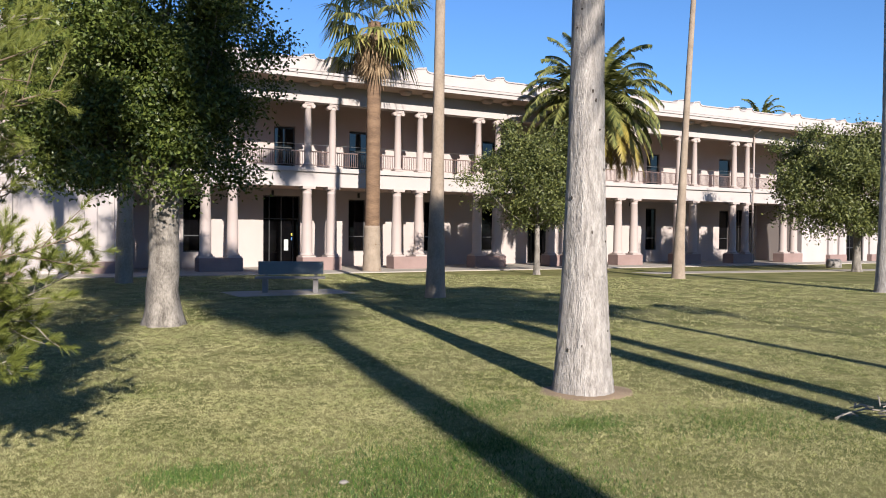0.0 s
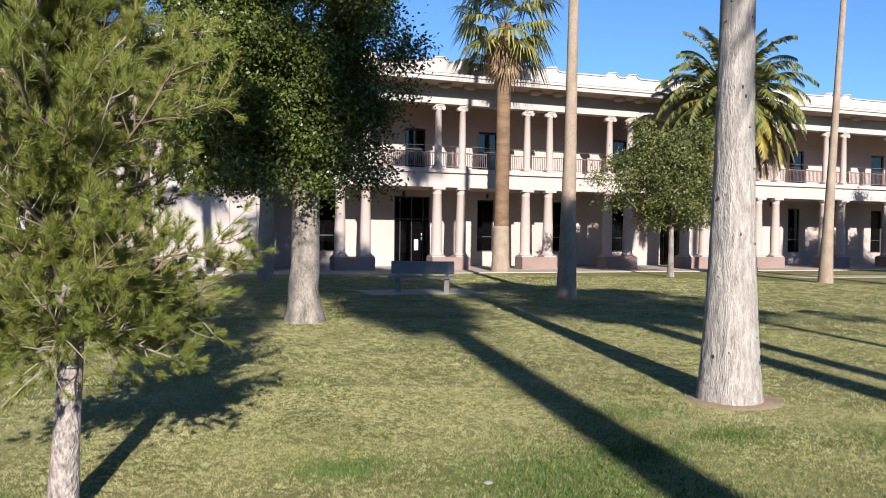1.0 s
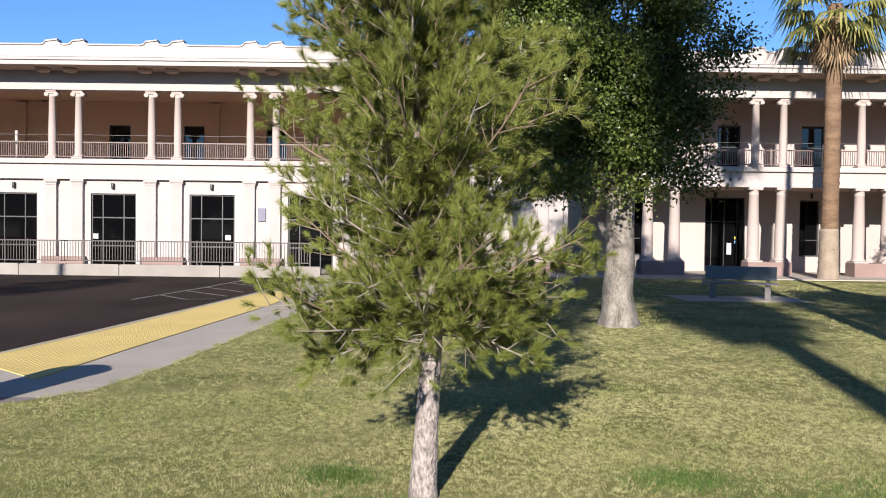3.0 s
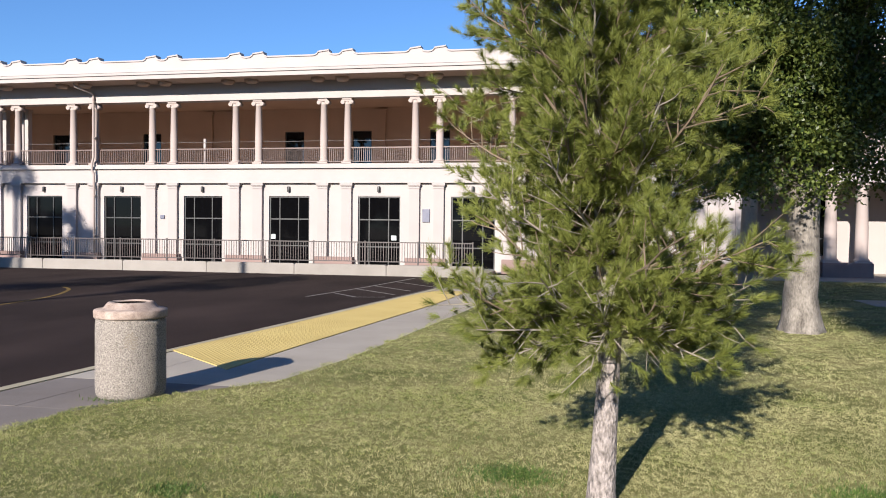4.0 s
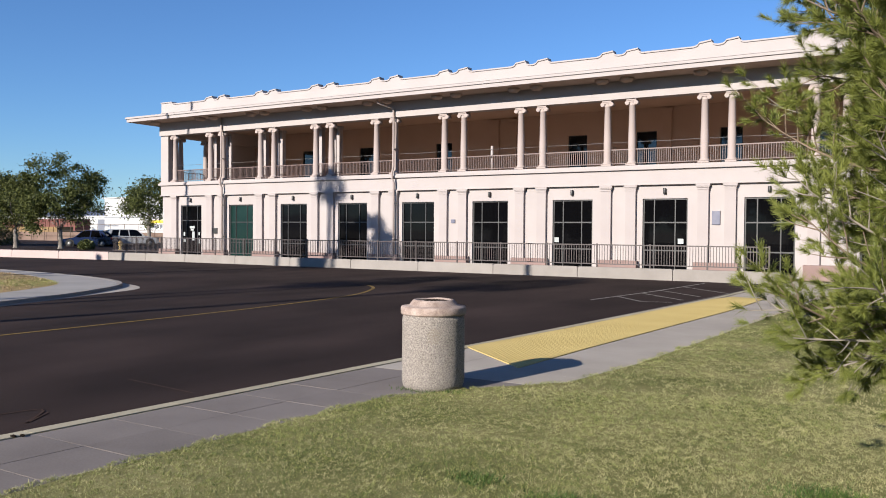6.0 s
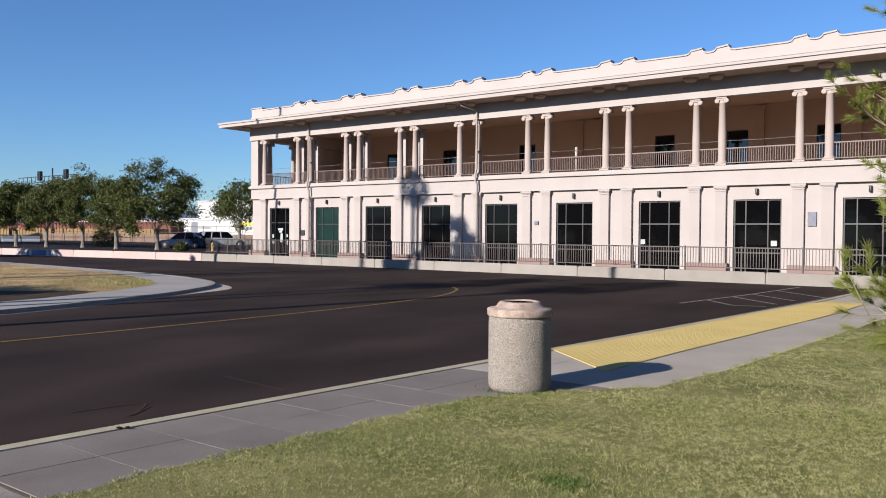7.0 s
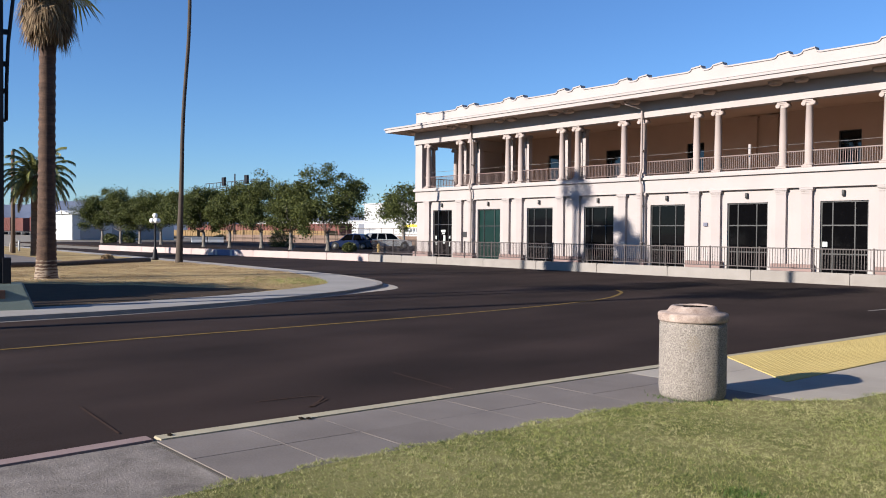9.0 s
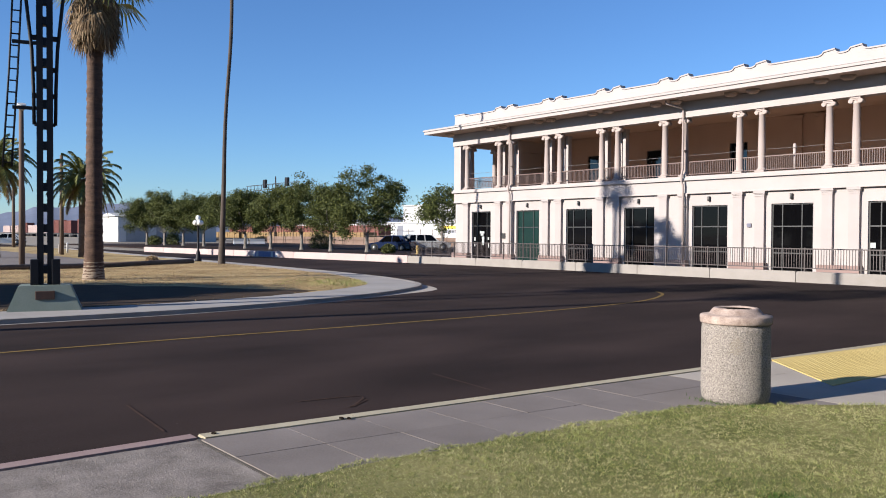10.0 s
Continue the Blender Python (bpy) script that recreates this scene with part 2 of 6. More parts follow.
    "hydrant": material("yellow_hydrant", (0.3, 0.2, 0.06), (0.42, 0.29, 0.09), 6, 0.5, 0.1, 20),
    "palm_old": material("reddish_brown_palm_bark", (0.03, 0.015, 0.010), (0.115, 0.064, 0.042), 1.5, 0.9, 1.0, 9, stretch=(1.4, 1.4, 6), spread=0.18, depth=0.04),
    "bare": material("shade_dark_soil", (0.032, 0.022, 0.015), (0.065, 0.045, 0.031), 1.5, 0.95, 0.5, 40, spec=0.1),
    "joint": material("dirty_joint", (0.05, 0.043, 0.037), (0.085, 0.074, 0.064), 6, 0.95, 0.2, 60),
    "stain": material("rusty_stain_ring", (0.14, 0.115, 0.088), (0.30, 0.26, 0.215), 20, 0.9, 0.3, 90),
    "sticker_yellow": material("yellow_sticker", (0.5, 0.4, 0.05), (0.6, 0.48, 0.08), 6, 0.5, 0, 20),
    "sticker_blue": material("blue_sticker", (0.08, 0.2, 0.45), (0.1, 0.25, 0.5), 6, 0.5, 0, 20),
}


# ---- helpers of this scene ----
def box(bm, x0, x1, y0, y1, z0, z1, bevel=0.0):
    vs = [bm.verts.new((x, y, z)) for x in (x0, x1) for y in (y0, y1) for z in (z0, z1)]
    fs = [bm.faces.new([vs[i] for i in f]) for f in ((0, 1, 3, 2), (4, 6, 7, 5), (0, 4, 5, 1), (2, 3, 7, 6), (0, 2, 6, 4), (1, 5, 7, 3))]
    if bevel:
        es = list({e for f in fs for e in f.edges})
        bmesh.ops.bevel(bm, geom=es, offset=bevel, segments=2, affect="EDGES", profile=0.6)
    return bm


def prism(bm, poly, z0, z1):
    """An upright prism over a polygon given against the clock."""
    lo = [bm.verts.new((x, y, z0)) for x, y in poly]
    hi = [bm.verts.new((x, y, z1)) for x, y in poly]
    bm.faces.new(hi)
    bm.faces.new(lo[::-1])
    for i in range(len(poly)):
        j = (i + 1) % len(poly)
        bm.faces.new((lo[i], lo[j], hi[j], hi[i]))
    return bm


def tube(bm, pts, radii, seg=8, cap=True):
    """A round bar along points with a radius at each."""
    rings, pts = [], [Vector(p) for p in pts]
    for i, p in enumerate(pts):
        d = (pts[min(i + 1, len(pts) - 1)] - pts[max(i - 1, 0)]).normalized()
        s = d.cross(Vector((0, 0, 1)) if abs(d.z) < 0.9 else Vector((1, 0, 0))).normalized()
        u = s.cross(d)
        rings.append([bm.verts.new(p + radii[i] * (math.cos(a) * s + math.sin(a) * u)) for a in (2 * math.pi * k / seg for k in range(seg))])
    for a, b in zip(rings, rings[1:]):
        for k in range(seg):
            bm.faces.new((a[k], a[(k + 1) % seg], b[(k + 1) % seg], b[k])).smooth = seg > 5
    if cap:
        bm.faces.new(rings[0][::-1])
        bm.faces.new(rings[-1])
    return bm


def lathe(bm, profile, seg=24, at=(0, 0, 0), smooth=True):
    """A turned body: rows of radius and height."""
    rings = [[bm.verts.new((at[0] + r * math.cos(2 * math.pi * k / seg), at[1] + r * math.sin(2 * math.pi * k / seg), at[2] + z)) for k in range(seg)] for r, z in profile]
    for a, b in zip(rings, rings[1:]):
        for k in range(seg):
            bm.faces.new((a[k], a[(k + 1) % seg], b[(k + 1) % seg], b[k])).smooth = smooth
    bm.faces.new(rings[0][::-1])
    bm.faces.new(rings[-1])
    return bm


def cells(bm, x0, x1, z0, z1, y0, y1, holes):
    """A wall slab in one piece with rectangular openings (xa, xb, za, zb)."""
    xs = sorted({x0, x1, *(v for h in holes for v in h[:2] if x0 < v < x1)})
    zs = sorted({z0, z1, *(v for h in holes for v in h[2:] if z0 < v < z1)})
    full = {(i, k): not any(h[0] < (xs[i] + xs[i + 1]) / 2 < h[1] and h[2] < (zs[k] + zs[k + 1]) / 2 < h[3] for h in holes) for i in range(len(xs) - 1) for k in range(len(zs) - 1)}
    grid = {}

    def v(i, k, b):
        if (i, k, b) not in grid:
            grid[i, k, b] = bm.verts.new((xs[i], y1 if b else y0, zs[k]))
        return grid[i, k, b]

    for (i, k), solid_ in full.items():
        if not solid_:
            continue
        bm.faces.new((v(i, k, 0), v(i + 1, k, 0), v(i + 1, k + 1, 0), v(i, k + 1, 0)))
        bm.faces.new((v(i, k + 1, 1), v(i + 1, k + 1, 1), v(i + 1, k, 1), v(i, k, 1)))
        for di, dk, a, b in ((-1, 0, (i, k), (i, k + 1)), (1, 0, (i + 1, k + 1), (i + 1, k)), (0, -1, (i + 1, k), (i, k)), (0, 1, (i, k + 1), (i + 1, k + 1))):
            if not full.get((i + di, k + dk)):
                bm.faces.new((v(*a, 0), v(*b, 0), v(*b, 1), v(*a, 1)))
    return bm


def finish(bm, name, mat):
    me = bpy.data.meshes.new(name)
    bm.normal_update()
    bm.to_mesh(me)
    bm.free()
    me.materials.append(mat)
    return me


def part(name, bm, mat, parent=None, label="", at=None):
    """One mesh object, from a bmesh or a mesh, under a thing or a part."""
    me = finish(bm, name, mat) if isinstance(bm, bmesh.types.BMesh) else bm
    ob = new(name, me)
    if parent:
        ob.parent = parent
    if at is not None:
        ob.matrix_basis = at if isinstance(at, Matrix) else Matrix.Translation(at)
    return tagged(ob, label)


def thing(name, x, y, z, label, category, group="", kind="", rz=0):
    ob = new(name)
    ob.empty_display_size = 0.3
    ob.matrix_basis = pose(x, y, z, 0, 0, rz)
    return tagged(ob, label, category, group, kind)


def solid(name, bm, mat, label, category, kind="", group=""):
    return tagged(part(name, bm, mat), label, category, group, kind)


def soup(name, verts, sides, mat, smooth=False):
    """A mesh of loose triangles (sides 3) or quads (sides 4) from an array of corners."""
    verts = np.asarray(verts, np.float32).reshape(-1, 3)
    n = len(verts) // sides
    me = bpy.data.meshes.new(name)
    me.vertices.add(n * sides)
    me.vertices.foreach_set("co", verts[: n * sides].ravel())
    me.loops.add(n * sides)
    me.loops.foreach_set("vertex_index", np.arange(n * sides, dtype=np.int32))
    me.polygons.add(n)
    me.polygons.foreach_set("loop_start", np.arange(0, n * sides, sides, dtype=np.int32))
    me.update()
    me.materials.append(mat)
    return me


def unit(v):
    return v / np.maximum(np.linalg.norm(v, axis=-1, keepdims=True), 1e-9)


def leaves(rng, centres, outward, length, width, droop=0.2):
    """Pointed leaves, a bent diamond of two triangles each, at given centres."""
    n = len(centres)
    d = unit(rng.normal(size=(n, 3)) + outward * 0.8 + np.array((0, 0, -droop)))
    s = unit(np.cross(d, rng.normal(size=(n, 3))))
    k = length * rng.uniform(0.6, 1.3, (n, 1))
    w = width * rng.uniform(0.6, 1.3, (n, 1))
    up = np.cross(s, d) * k * 0.12
    a, b = centres - d * k / 2, centres + d * k / 2
    return np.stack([a, centres + s * w / 2 + up, b, centres - s * w / 2 + up], 1)


# ---- ground ----
ROAD, LAWN = -0.10, 0.0
bm = bmesh.new()
bmesh.ops.create_grid(bm, x_segments=40, y_segments=40, size=2400)
for v in bm.verts:
    v.co.z = -0.16
solid("ground", bm, M["ground"], "flat dusty desert ground reaching the horizon", "ground", "structure")

bm = bmesh.new()
prism(bm, [(-6.4, -60), (-6.4, 2), (-5.6, 9.5), (-4.3, 24), (-4.2, 28.75), (-33, 28.85), (-56, 25.8), (-160, 20), (-160, -60)], ROAD - 0.05, ROAD)
solid("road", bm, M["asphalt"], "dark worn asphalt road and forecourt", "road", "structure")

EDGE = [(-5.35, -40), (-5.2, 0), (-5.15, 3.6), (-5.0, 5.4), (-4.9, 6.6), (-4.5, 7.4), (-3.7, 8.4), (-3.45, 10), (-3.28, 12.6), (-2.95, 18), (-2.6, 24), (-2.5, 29.4)]
bm = bmesh.new()
prism(bm, [(90, -40), (90, 29.4)] + EDGE[::-1], -0.14, LAWN)
solid("lawn", bm, M["lawn"], "mown lawn, green and straw-yellow in patches", "lawn", "structure")

bm = bmesh.new()
box(bm, -2.4, 90, 29.45, 35.2, -0.14, 0.03)
solid("pavement", bm, M["walk_light"], "pale concrete pavement along the building", "pavement", "structure")

# roadside pavement: slabs with recessed joints, kerb stones, worn drive, yellow tactile strip


def kerb_x(y):
    return -6.96 + 0.094 * y if y < 21 else -6.96 + 0.094 * 21 + 0.05 * (y - 21)


def edge_x(y):
    for (xa, ya), (xb, yb) in zip(EDGE, EDGE[1:]):
        if ya <= y <= yb:
            return xa + (xb - xa) * (y - ya) / (yb - ya)
    return EDGE[-1][0]


pave = thing("pavement", 0, 0, 0, "grey concrete roadside pavement of large slabs", "pavement", kind="structure")
ys = [2.76 + 0.666 * i for i in range(41)]
for s0, s1 in ((0.17, 0.795), (0.801, None)):
    rows_ = [2.72] + ys[1:]
    for a, b in zip(rows_, rows_[1:]):
        g = 0.0035 if a < 8 else 0.0006
        x00, x10 = kerb_x(a) + s0, kerb_x(b) + s0
        x01, x11 = (kerb_x(a) + s1, kerb_x(b) + s1) if s1 else (max(edge_x(a) + 0.12, x00 + 0.1), max(edge_x(b) + 0.12, x10 + 0.1))
        bm = bmesh.new()
        prism(bm, [(x00, a + g), (x01, a + g), (x11, b - g), (x10, b - g)], -0.14, -0.012 + (random.uniform(-0.002, 0.002) if a < 8 else 0.0))
        part("slab", bm, M["walk" if a < 8 else "walk_light"], pave)
bm = bmesh.new()
prism(bm, [(kerb_x(2.7) + 0.1, 2.7), (kerb_x(29) + 0.1, 29.4), (-2.5, 29.4), (-3.3, 12), (-4.9, 6), (-5.1, 2.7)], -0.15, -0.02)
part("joint_bed", bm, M["joint"], pave)
kerb = thing("kerb", 0, 0, 0, "kerb stones with worn yellow paint along the road", "kerb", kind="structure")
for i, (a, b) in enumerate(zip(ys[::2], ys[2::2])):
    bm = bmesh.new()
    prism(bm, [(kerb_x(a), a + 0.003), (kerb_x(a) + 0.16, a + 0.003), (kerb_x(b) + 0.16, b - 0.003), (kerb_x(b), b - 0.003)], -0.2, -0.004)
    bmesh.ops.bevel(bm, geom=[e for e in bm.edges if all(v.co.z > -0.1 for v in e.verts) and e.calc_length() > 0.5], offset=0.012, segments=2, affect="EDGES")
    part("kerb_stone", bm, M["kerb"], kerb)
bm = bmesh.new()
prism(bm, [(-6.98, -30), (-5.1, -30), (-5.06, 2.69), (kerb_x(2.7) + 0.14, 2.69)], -0.2, -0.02)
solid("driveway", bm, M["drive"], "worn concrete drive with exposed pebbles", "driveway", "structure")
kerb2 = thing("kerb", 0, 0, 0, "kerb with faded red paint beside the worn drive", "kerb", kind="structure")
for i in range(12):
    bm = bmesh.new()
    y1 = 2.712 - 2.4 * i
    prism(bm, [(kerb_x(2.6) - 0.02, y1 - 2.38), (kerb_x(2.6) + 0.12, y1 - 2.38), (kerb_x(2.6) + 0.12, y1), (kerb_x(2.6) - 0.02, y1)], -0.2, -0.006)
    part("kerb_stone", bm, M["kerb_pink"], kerb2)

STRIP = [(-5.9, 10.1), (-4.56, 8.95), (-4.45, 11), (-3.95, 17.5), (-3.85, 21.2), (-4.65, 21.4), (-4.92, 20.3), (-5.56, 13)]
bm = bmesh.new()
prism(bm, STRIP, -0.1, 0.0)
tact = solid("tactile_strip", bm, M["tactile"], "yellow tactile paving with raised domes", "tactile paving", "structure")


def inside(x, y, poly):
    c = False
    for (xa, ya), (xb, yb) in zip(poly, poly[1:] + poly[:1]):
        if (ya > y) != (yb > y) and x < (xb - xa) * (y - ya) / (yb - ya) + xa:
            c = not c
    return c


quads = []
for i in range(40):
    for j in range(185):
        x, y = -6.1 + 0.064 * i + 0.0064 * j, 8.95 + 0.064 * j
        if all(inside(x + dx, y + dy, STRIP) for dx in (-0.03, 0.03) for dy in (-0.03, 0.03)):
            top = [(x + 0.012 * a, y + 0.012 * b, 0.0035) for a, b in ((-1, -1), (1, -1), (1, 1), (-1, 1))]
            low = [(x + 0.022 * a, y + 0.022 * b, 0.0) for a, b in ((-1, -1), (1, -1), (1, 1), (-1, 1))]
            quads += top
            for k in range(4):
                quads += [low[k], low[(k + 1) % 4], top[(k + 1) % 4], top[k]]
tagged(part("tactile_dome", soup("tactile_dome", quads, 4, M["tactile"]), None, tact), kind="stuff")


# ---- road markings ----
def ribbon(pts, w, z):
    bm = bmesh.new()
    pts = [Vector((*p, 0)) for p in pts]
    row = []
    for i, p in enumerate(pts):
        d = (pts[min(i + 1, len(pts) - 1)] - pts[max(i - 1, 0)]).normalized()
        s = Vector((-d.y, d.x, 0)) * w / 2
        row.append((bm.verts.new(p + s + Vector((0, 0, z))), bm.verts.new(p - s + Vector((0, 0, z)))))
    for a, b in zip(row, row[1:]):
        bm.faces.new((a[0], a[1], b[1], b[0]))
    return bm


def smooth_line(pts, n=8):
    out = []
    for i in range(len(pts) - 1):
        p = [Vector(pts[max(0, min(len(pts) - 1, i + k))]) for k in (-1, 0, 1, 2)]
        for s in (k / n for k in range(n)):
            out.append(tuple(0.5 * (2 * p[1] + (p[2] - p[0]) * s + (2 * p[0] - 5 * p[1] + 4 * p[2] - p[3]) * s * s + (3 * p[1] - p[0] - 3 * p[2] + p[3]) * s ** 3)))
    return out + [tuple(pts[-1])]


solid("centre_line", ribbon(smooth_line([(-13.3, -20), (-13.15, 2.5), (-12.95, 8), (-12.9, 13), (-13.3, 17), (-14.3, 19.4), (-15.2, 20.4)]), 0.1, ROAD + 0.006), M["line_yellow"], "worn yellow painted line along the road", "road marking", "structure")
for pts in ([(-7.65, 19.5), (-7.2, 23.2), (-6.85, 27.9)], [(-7.5, 20.95), (-6.46, 19.75), (-5.75, 19.95)], [(-7.28, 22.4), (-5.72, 20.75)], [(-7.15, 23.75), (-5.62, 22.1)], [(-6.98, 25.7), (-5.1, 23.55)]):
    solid("parking_line", ribbon(pts, 0.09, ROAD + 0.006), M["line_white"], "worn white painted bay line on asphalt", "road marking", "structure", "parking bay lines")
for pts in ([(-8.57, 2.8), (-7.3, 2.71)], [(-8.16, 6.3), (-6.94, 6.16)], [(-7.7, 4.2), (-7.54, 4.87), (-7.15, 4.48), (-7.36, 4.82)]):
    solid("survey_mark", ribbon(smooth_line(pts, 4), 0.024, ROAD + 0.006), M["line_red"], "faded red survey mark on asphalt", "road marking", "structure")

# ---- island with dry grass across the road ----
ISLE = smooth_line([(-17.3, -36), (-17.25, -24), (-17.2, -12), (-17.1, -4), (-17.0, 3), (-16.95, 6.3), (-17.35, 9.0), (-18.1, 11.4), (-19.1, 13.6), (-20.9, 15.9), (-24.0, 17.2), (-28, 17.9), (-33.5, 18.4), (-41, 18.9), (-52, 19.5), (-64, 20.2), (-80, 21.2), (-96, 22)], 6)


def inset(line, d):
    out = []
    for i, p in enumerate(line):
        a, b = line[max(i - 1, 0)], line[min(i + 1, len(line) - 1)]
        t = Vector((b[0] - a[0], b[1] - a[1])).normalized()
        out.append((p[0] - t.y * d, p[1] + t.x * d))
    return out


def strip(line_a, line_b, z0, z1):
    bm = bmesh.new()
    for a, b, c, d in zip(line_a, line_a[1:], line_b[1:], line_b):
        prism(bm, [a, b, c, d], z0, z1)
    return bm


isle_kerb = thing("kerb", 0, 0, 0, "pale concrete kerb round the dry island", "kerb", kind="structure")
k0, k1, k2 = ISLE, inset(ISLE, 0.16), inset(ISLE, 0.17)
k3 = [inset(ISLE, 1.75 - 0.85 / (1 + math.exp((p[0] + 25.5) / 1.2)))[i] for i, p in enumerate(ISLE)]
for i in range(0, len(ISLE) - 1, 2):
    part("kerb_stone", strip(k0[i:i + 3], k1[i:i + 3], -0.2, -0.005), M["kerb_plain"], isle_kerb)
gutter = thing("gutter", 0, 0, 0, "pale concrete gutter at the foot of the island kerb", "gutter", kind="structure")
g1 = inset(ISLE, -0.005)
g0 = [inset(ISLE, -0.12 - 0.5 * math.exp(-((p[0] + 20.0) ** 2 + (p[1] - 14.9) ** 2) / 2.4))[i] for i, p in enumerate(ISLE)]
for i in range(0, len(ISLE) - 1, 2):
    part("slab", strip(g0[i:i + 3], g1[i:i + 3], -0.2, ROAD + 0.006), M["walk_light"], gutter)
isle_walk = thing("pavement", 0, 0, 0, "pale concrete footpath round the dry island", "pavement", kind="structure")
for i in range(0, len(ISLE) - 1, 1):
    part("slab", strip(k2[i:i + 2], k3[i:i + 2], -0.2, -0.012), M["path_pale"], isle_walk)
bm = bmesh.new()
prism(bm, k3 + [(-96, -36)], -0.2, -0.02)
solid("dry_lawn", bm, M["dry"], "dry straw-coloured grass on the island", "dry grass", "structure")
bm = bmesh.new()
prism(bm, [(-40, 1.5), (-40, 12.5), (-44, 13.5), (-58, 14), (-95, 14), (-95, -30), (-44, -30)], -0.1, -0.012)
solid("side_road", bm, M["walk"], "grey worn side road behind the dry grass", "road", "structure")
bm = bmesh.new()
tube(bm, [(-38.5, 10.8, 0.08), (-42, 16.8, 0.08)], [0.13, 0.13], 8)
tube(bm, [(-38.4, 10.6, 0.08), (-38.6, 2, 0.08)], [0.12, 0.12], 8)
solid("timber_edging", bm, M["pole_wood"], "weathered timber edging logs on dry grass", "edging")

# low kerb wall with the fence, and its pink run beside the street
WALL = [(-4.6, 28.7), (-33, 28.8), (-38.5, 28.35), (-56.5, 25.7), (-71.6, 24.25)]


def along(line, step):
    out = []
    for a, b in zip(line, line[1:]):
        a, b = Vector(a), Vector(b)
        n = max(1, round((b - a).length / step))
        out += [(a + (b - a) * i / n, a + (b - a) * (i + 1) / n) for i in range(n)]
    return out


wall = thing("kerb_wall", 0, 0, 0, "low pale concrete kerb wall, faded pink beside the street", "kerb wall", kind="structure")
for a, b in along(WALL, 3.4):
    d = (b - a).normalized()
    n = Vector((-d.y, d.x)) * -0.32
    a, b = a + d * 0.012, b - d * 0.012
    bm = bmesh.new()
    poly = [tuple(a), tuple(b), tuple(b + n), tuple(a + n)]
    prism(bm, poly[::-1], -0.15, 0.3 if b.x > -40 else 0.32)
    bmesh.ops.bevel(bm, geom=[e for e in bm.edges if all(v.co.z > 0.2 for v in e.verts)], offset=0.03, segments=2, affect="EDGES")
    bmesh.ops.recalc_face_normals(bm, faces=bm.faces)
    part("wall_block", bm, M["kerb_plain" if b.x > -40 else "wall_pink"], wall)
bm = bmesh.new()
prism(bm, [(-4.6, 29.04), (-4.6, 35), (-45, 35), (-45, 27.75), (-38.5, 28.68), (-33, 29.1)], -0.1, 0.02)
solid("forecourt", bm, M["walk_light"], "pale concrete walk behind the fence", "pavement", "structure")

# parking signs painted on the wall: blue fields between white stripes
wd = (Vector(WALL[3]) - Vector(WALL[2])).normalized()
for x0, x1, mat in ((-51.1, -51.35, "paint_white"), (-51.4, -51.6, "paint_blue"), (-51.65, -51.85, "paint_white"), (-51.9, -53.35, "paint_blue"), (-53.4, -53.6, "paint_white"), (-53.65, -53.8, "paint_blue"), (-53.85, -54.05, "paint_white")):
    a = Vector(WALL[2]) + wd * ((x0 - WALL[2][0]) / wd.x)
    b = Vector(WALL[2]) + wd * ((x1 - WALL[2][0]) / wd.x)
    n = Vector((-wd.y, wd.x)) * 0.006
    part("painted_field", prism(bmesh.new(), [tuple(p) for p in (a + n, b + n, b, a)][::-1], -0.08, 0.285), M[mat], wall, "faded blue and white painted marking")

fence = thing("fence", 0, 0, 0, "dark brown metal picket fence on the low wall", "fence")
picket = finish(box(bmesh.new(), -0.009, 0.009, -0.009, 0.009, 0.42, 1.1), "picket", M["fence"])
post_bm = box(bmesh.new(), -0.025, 0.025, -0.025, 0.025, 0.28, 1.17, 0.006)
post = finish(post_bm, "post", M["fence"])
FENCE = [(-5.0, 28.87), (-33, 28.97), (-38.4, 28.53)]
bm_far = bmesh.new()
for a, b in along(FENCE, 2.05):
    d = (b - a).normalized()
    ang = math.degrees(math.atan2(d.y, d.x))
    part("post", post, None, fence, at=pose(a.x, a.y, 0, 0, 0, ang))
    m = pose(a.x, a.y, 0, 0, 0, ang)
    length = (b - a).length
    bm = bmesh.new()
    box(bm, 0.025, length - 0.025, -0.016, 0.016, 1.10, 1.14)
    box(bm, 0.025, length - 0.025, -0.014, 0.014, 0.40, 0.435)
    part("rail", bm, M["fence"], fence, at=m)
    n = 20
    for i in range(1, n):
        p = a + d * length * i / n
        if p.x > -27:
            part("picket", picket, None, fence, at=pose(p.x, p.y, 0, 0, 0, ang))
        else:
            box(bm_far, p.x - 0.009, p.x + 0.009, p.y - 0.009, p.y + 0.009, 0.42, 1.1)
tagged(part("picket", bm_far, M["fence"], fence), kind="stuff")

# ---- the long two-storey building ----
FY = 31.8
depot = thing("station_building", 0, FY, 0, "long white two-storey building with pale columns and a deep eave", "building")
LEFT = [-37.32, -34.49, -33.51, -30.76, -29.82, -26.99, -26.0, -23.24, -22.16, -19.44, -18.43, -15.6, -14.57, -11.72, -10.7, -7.87, -6.87, -4.0, -3.0, -0.15, 0.85]
OPEN = [3.55, 4.55, 7.65, 8.7, 11.77, 12.85, 15.88, 16.98, 20.02, 21.1, 24.25, 25.35, 28.58, 29.66, 32.77, 33.95, 37.09, 38.16, 41.45, 42.4]
RIGHT = [45.7, 46.75, 49.9, 50.95, 54.1, 55.15, 58.3, 59.35, 62.5, 63.55]
X0, X1, BACK = -38.4, 67.0, 3.4
bays = [(-36.06, 1.66)] + [((a + b) / 2 - 0.07, 1.77) for a, b in zip(LEFT[2::2], LEFT[3::2])]
doors_left = [(c - w / 2, c + w / 2, 0.02, 2.92) for c, w in bays]
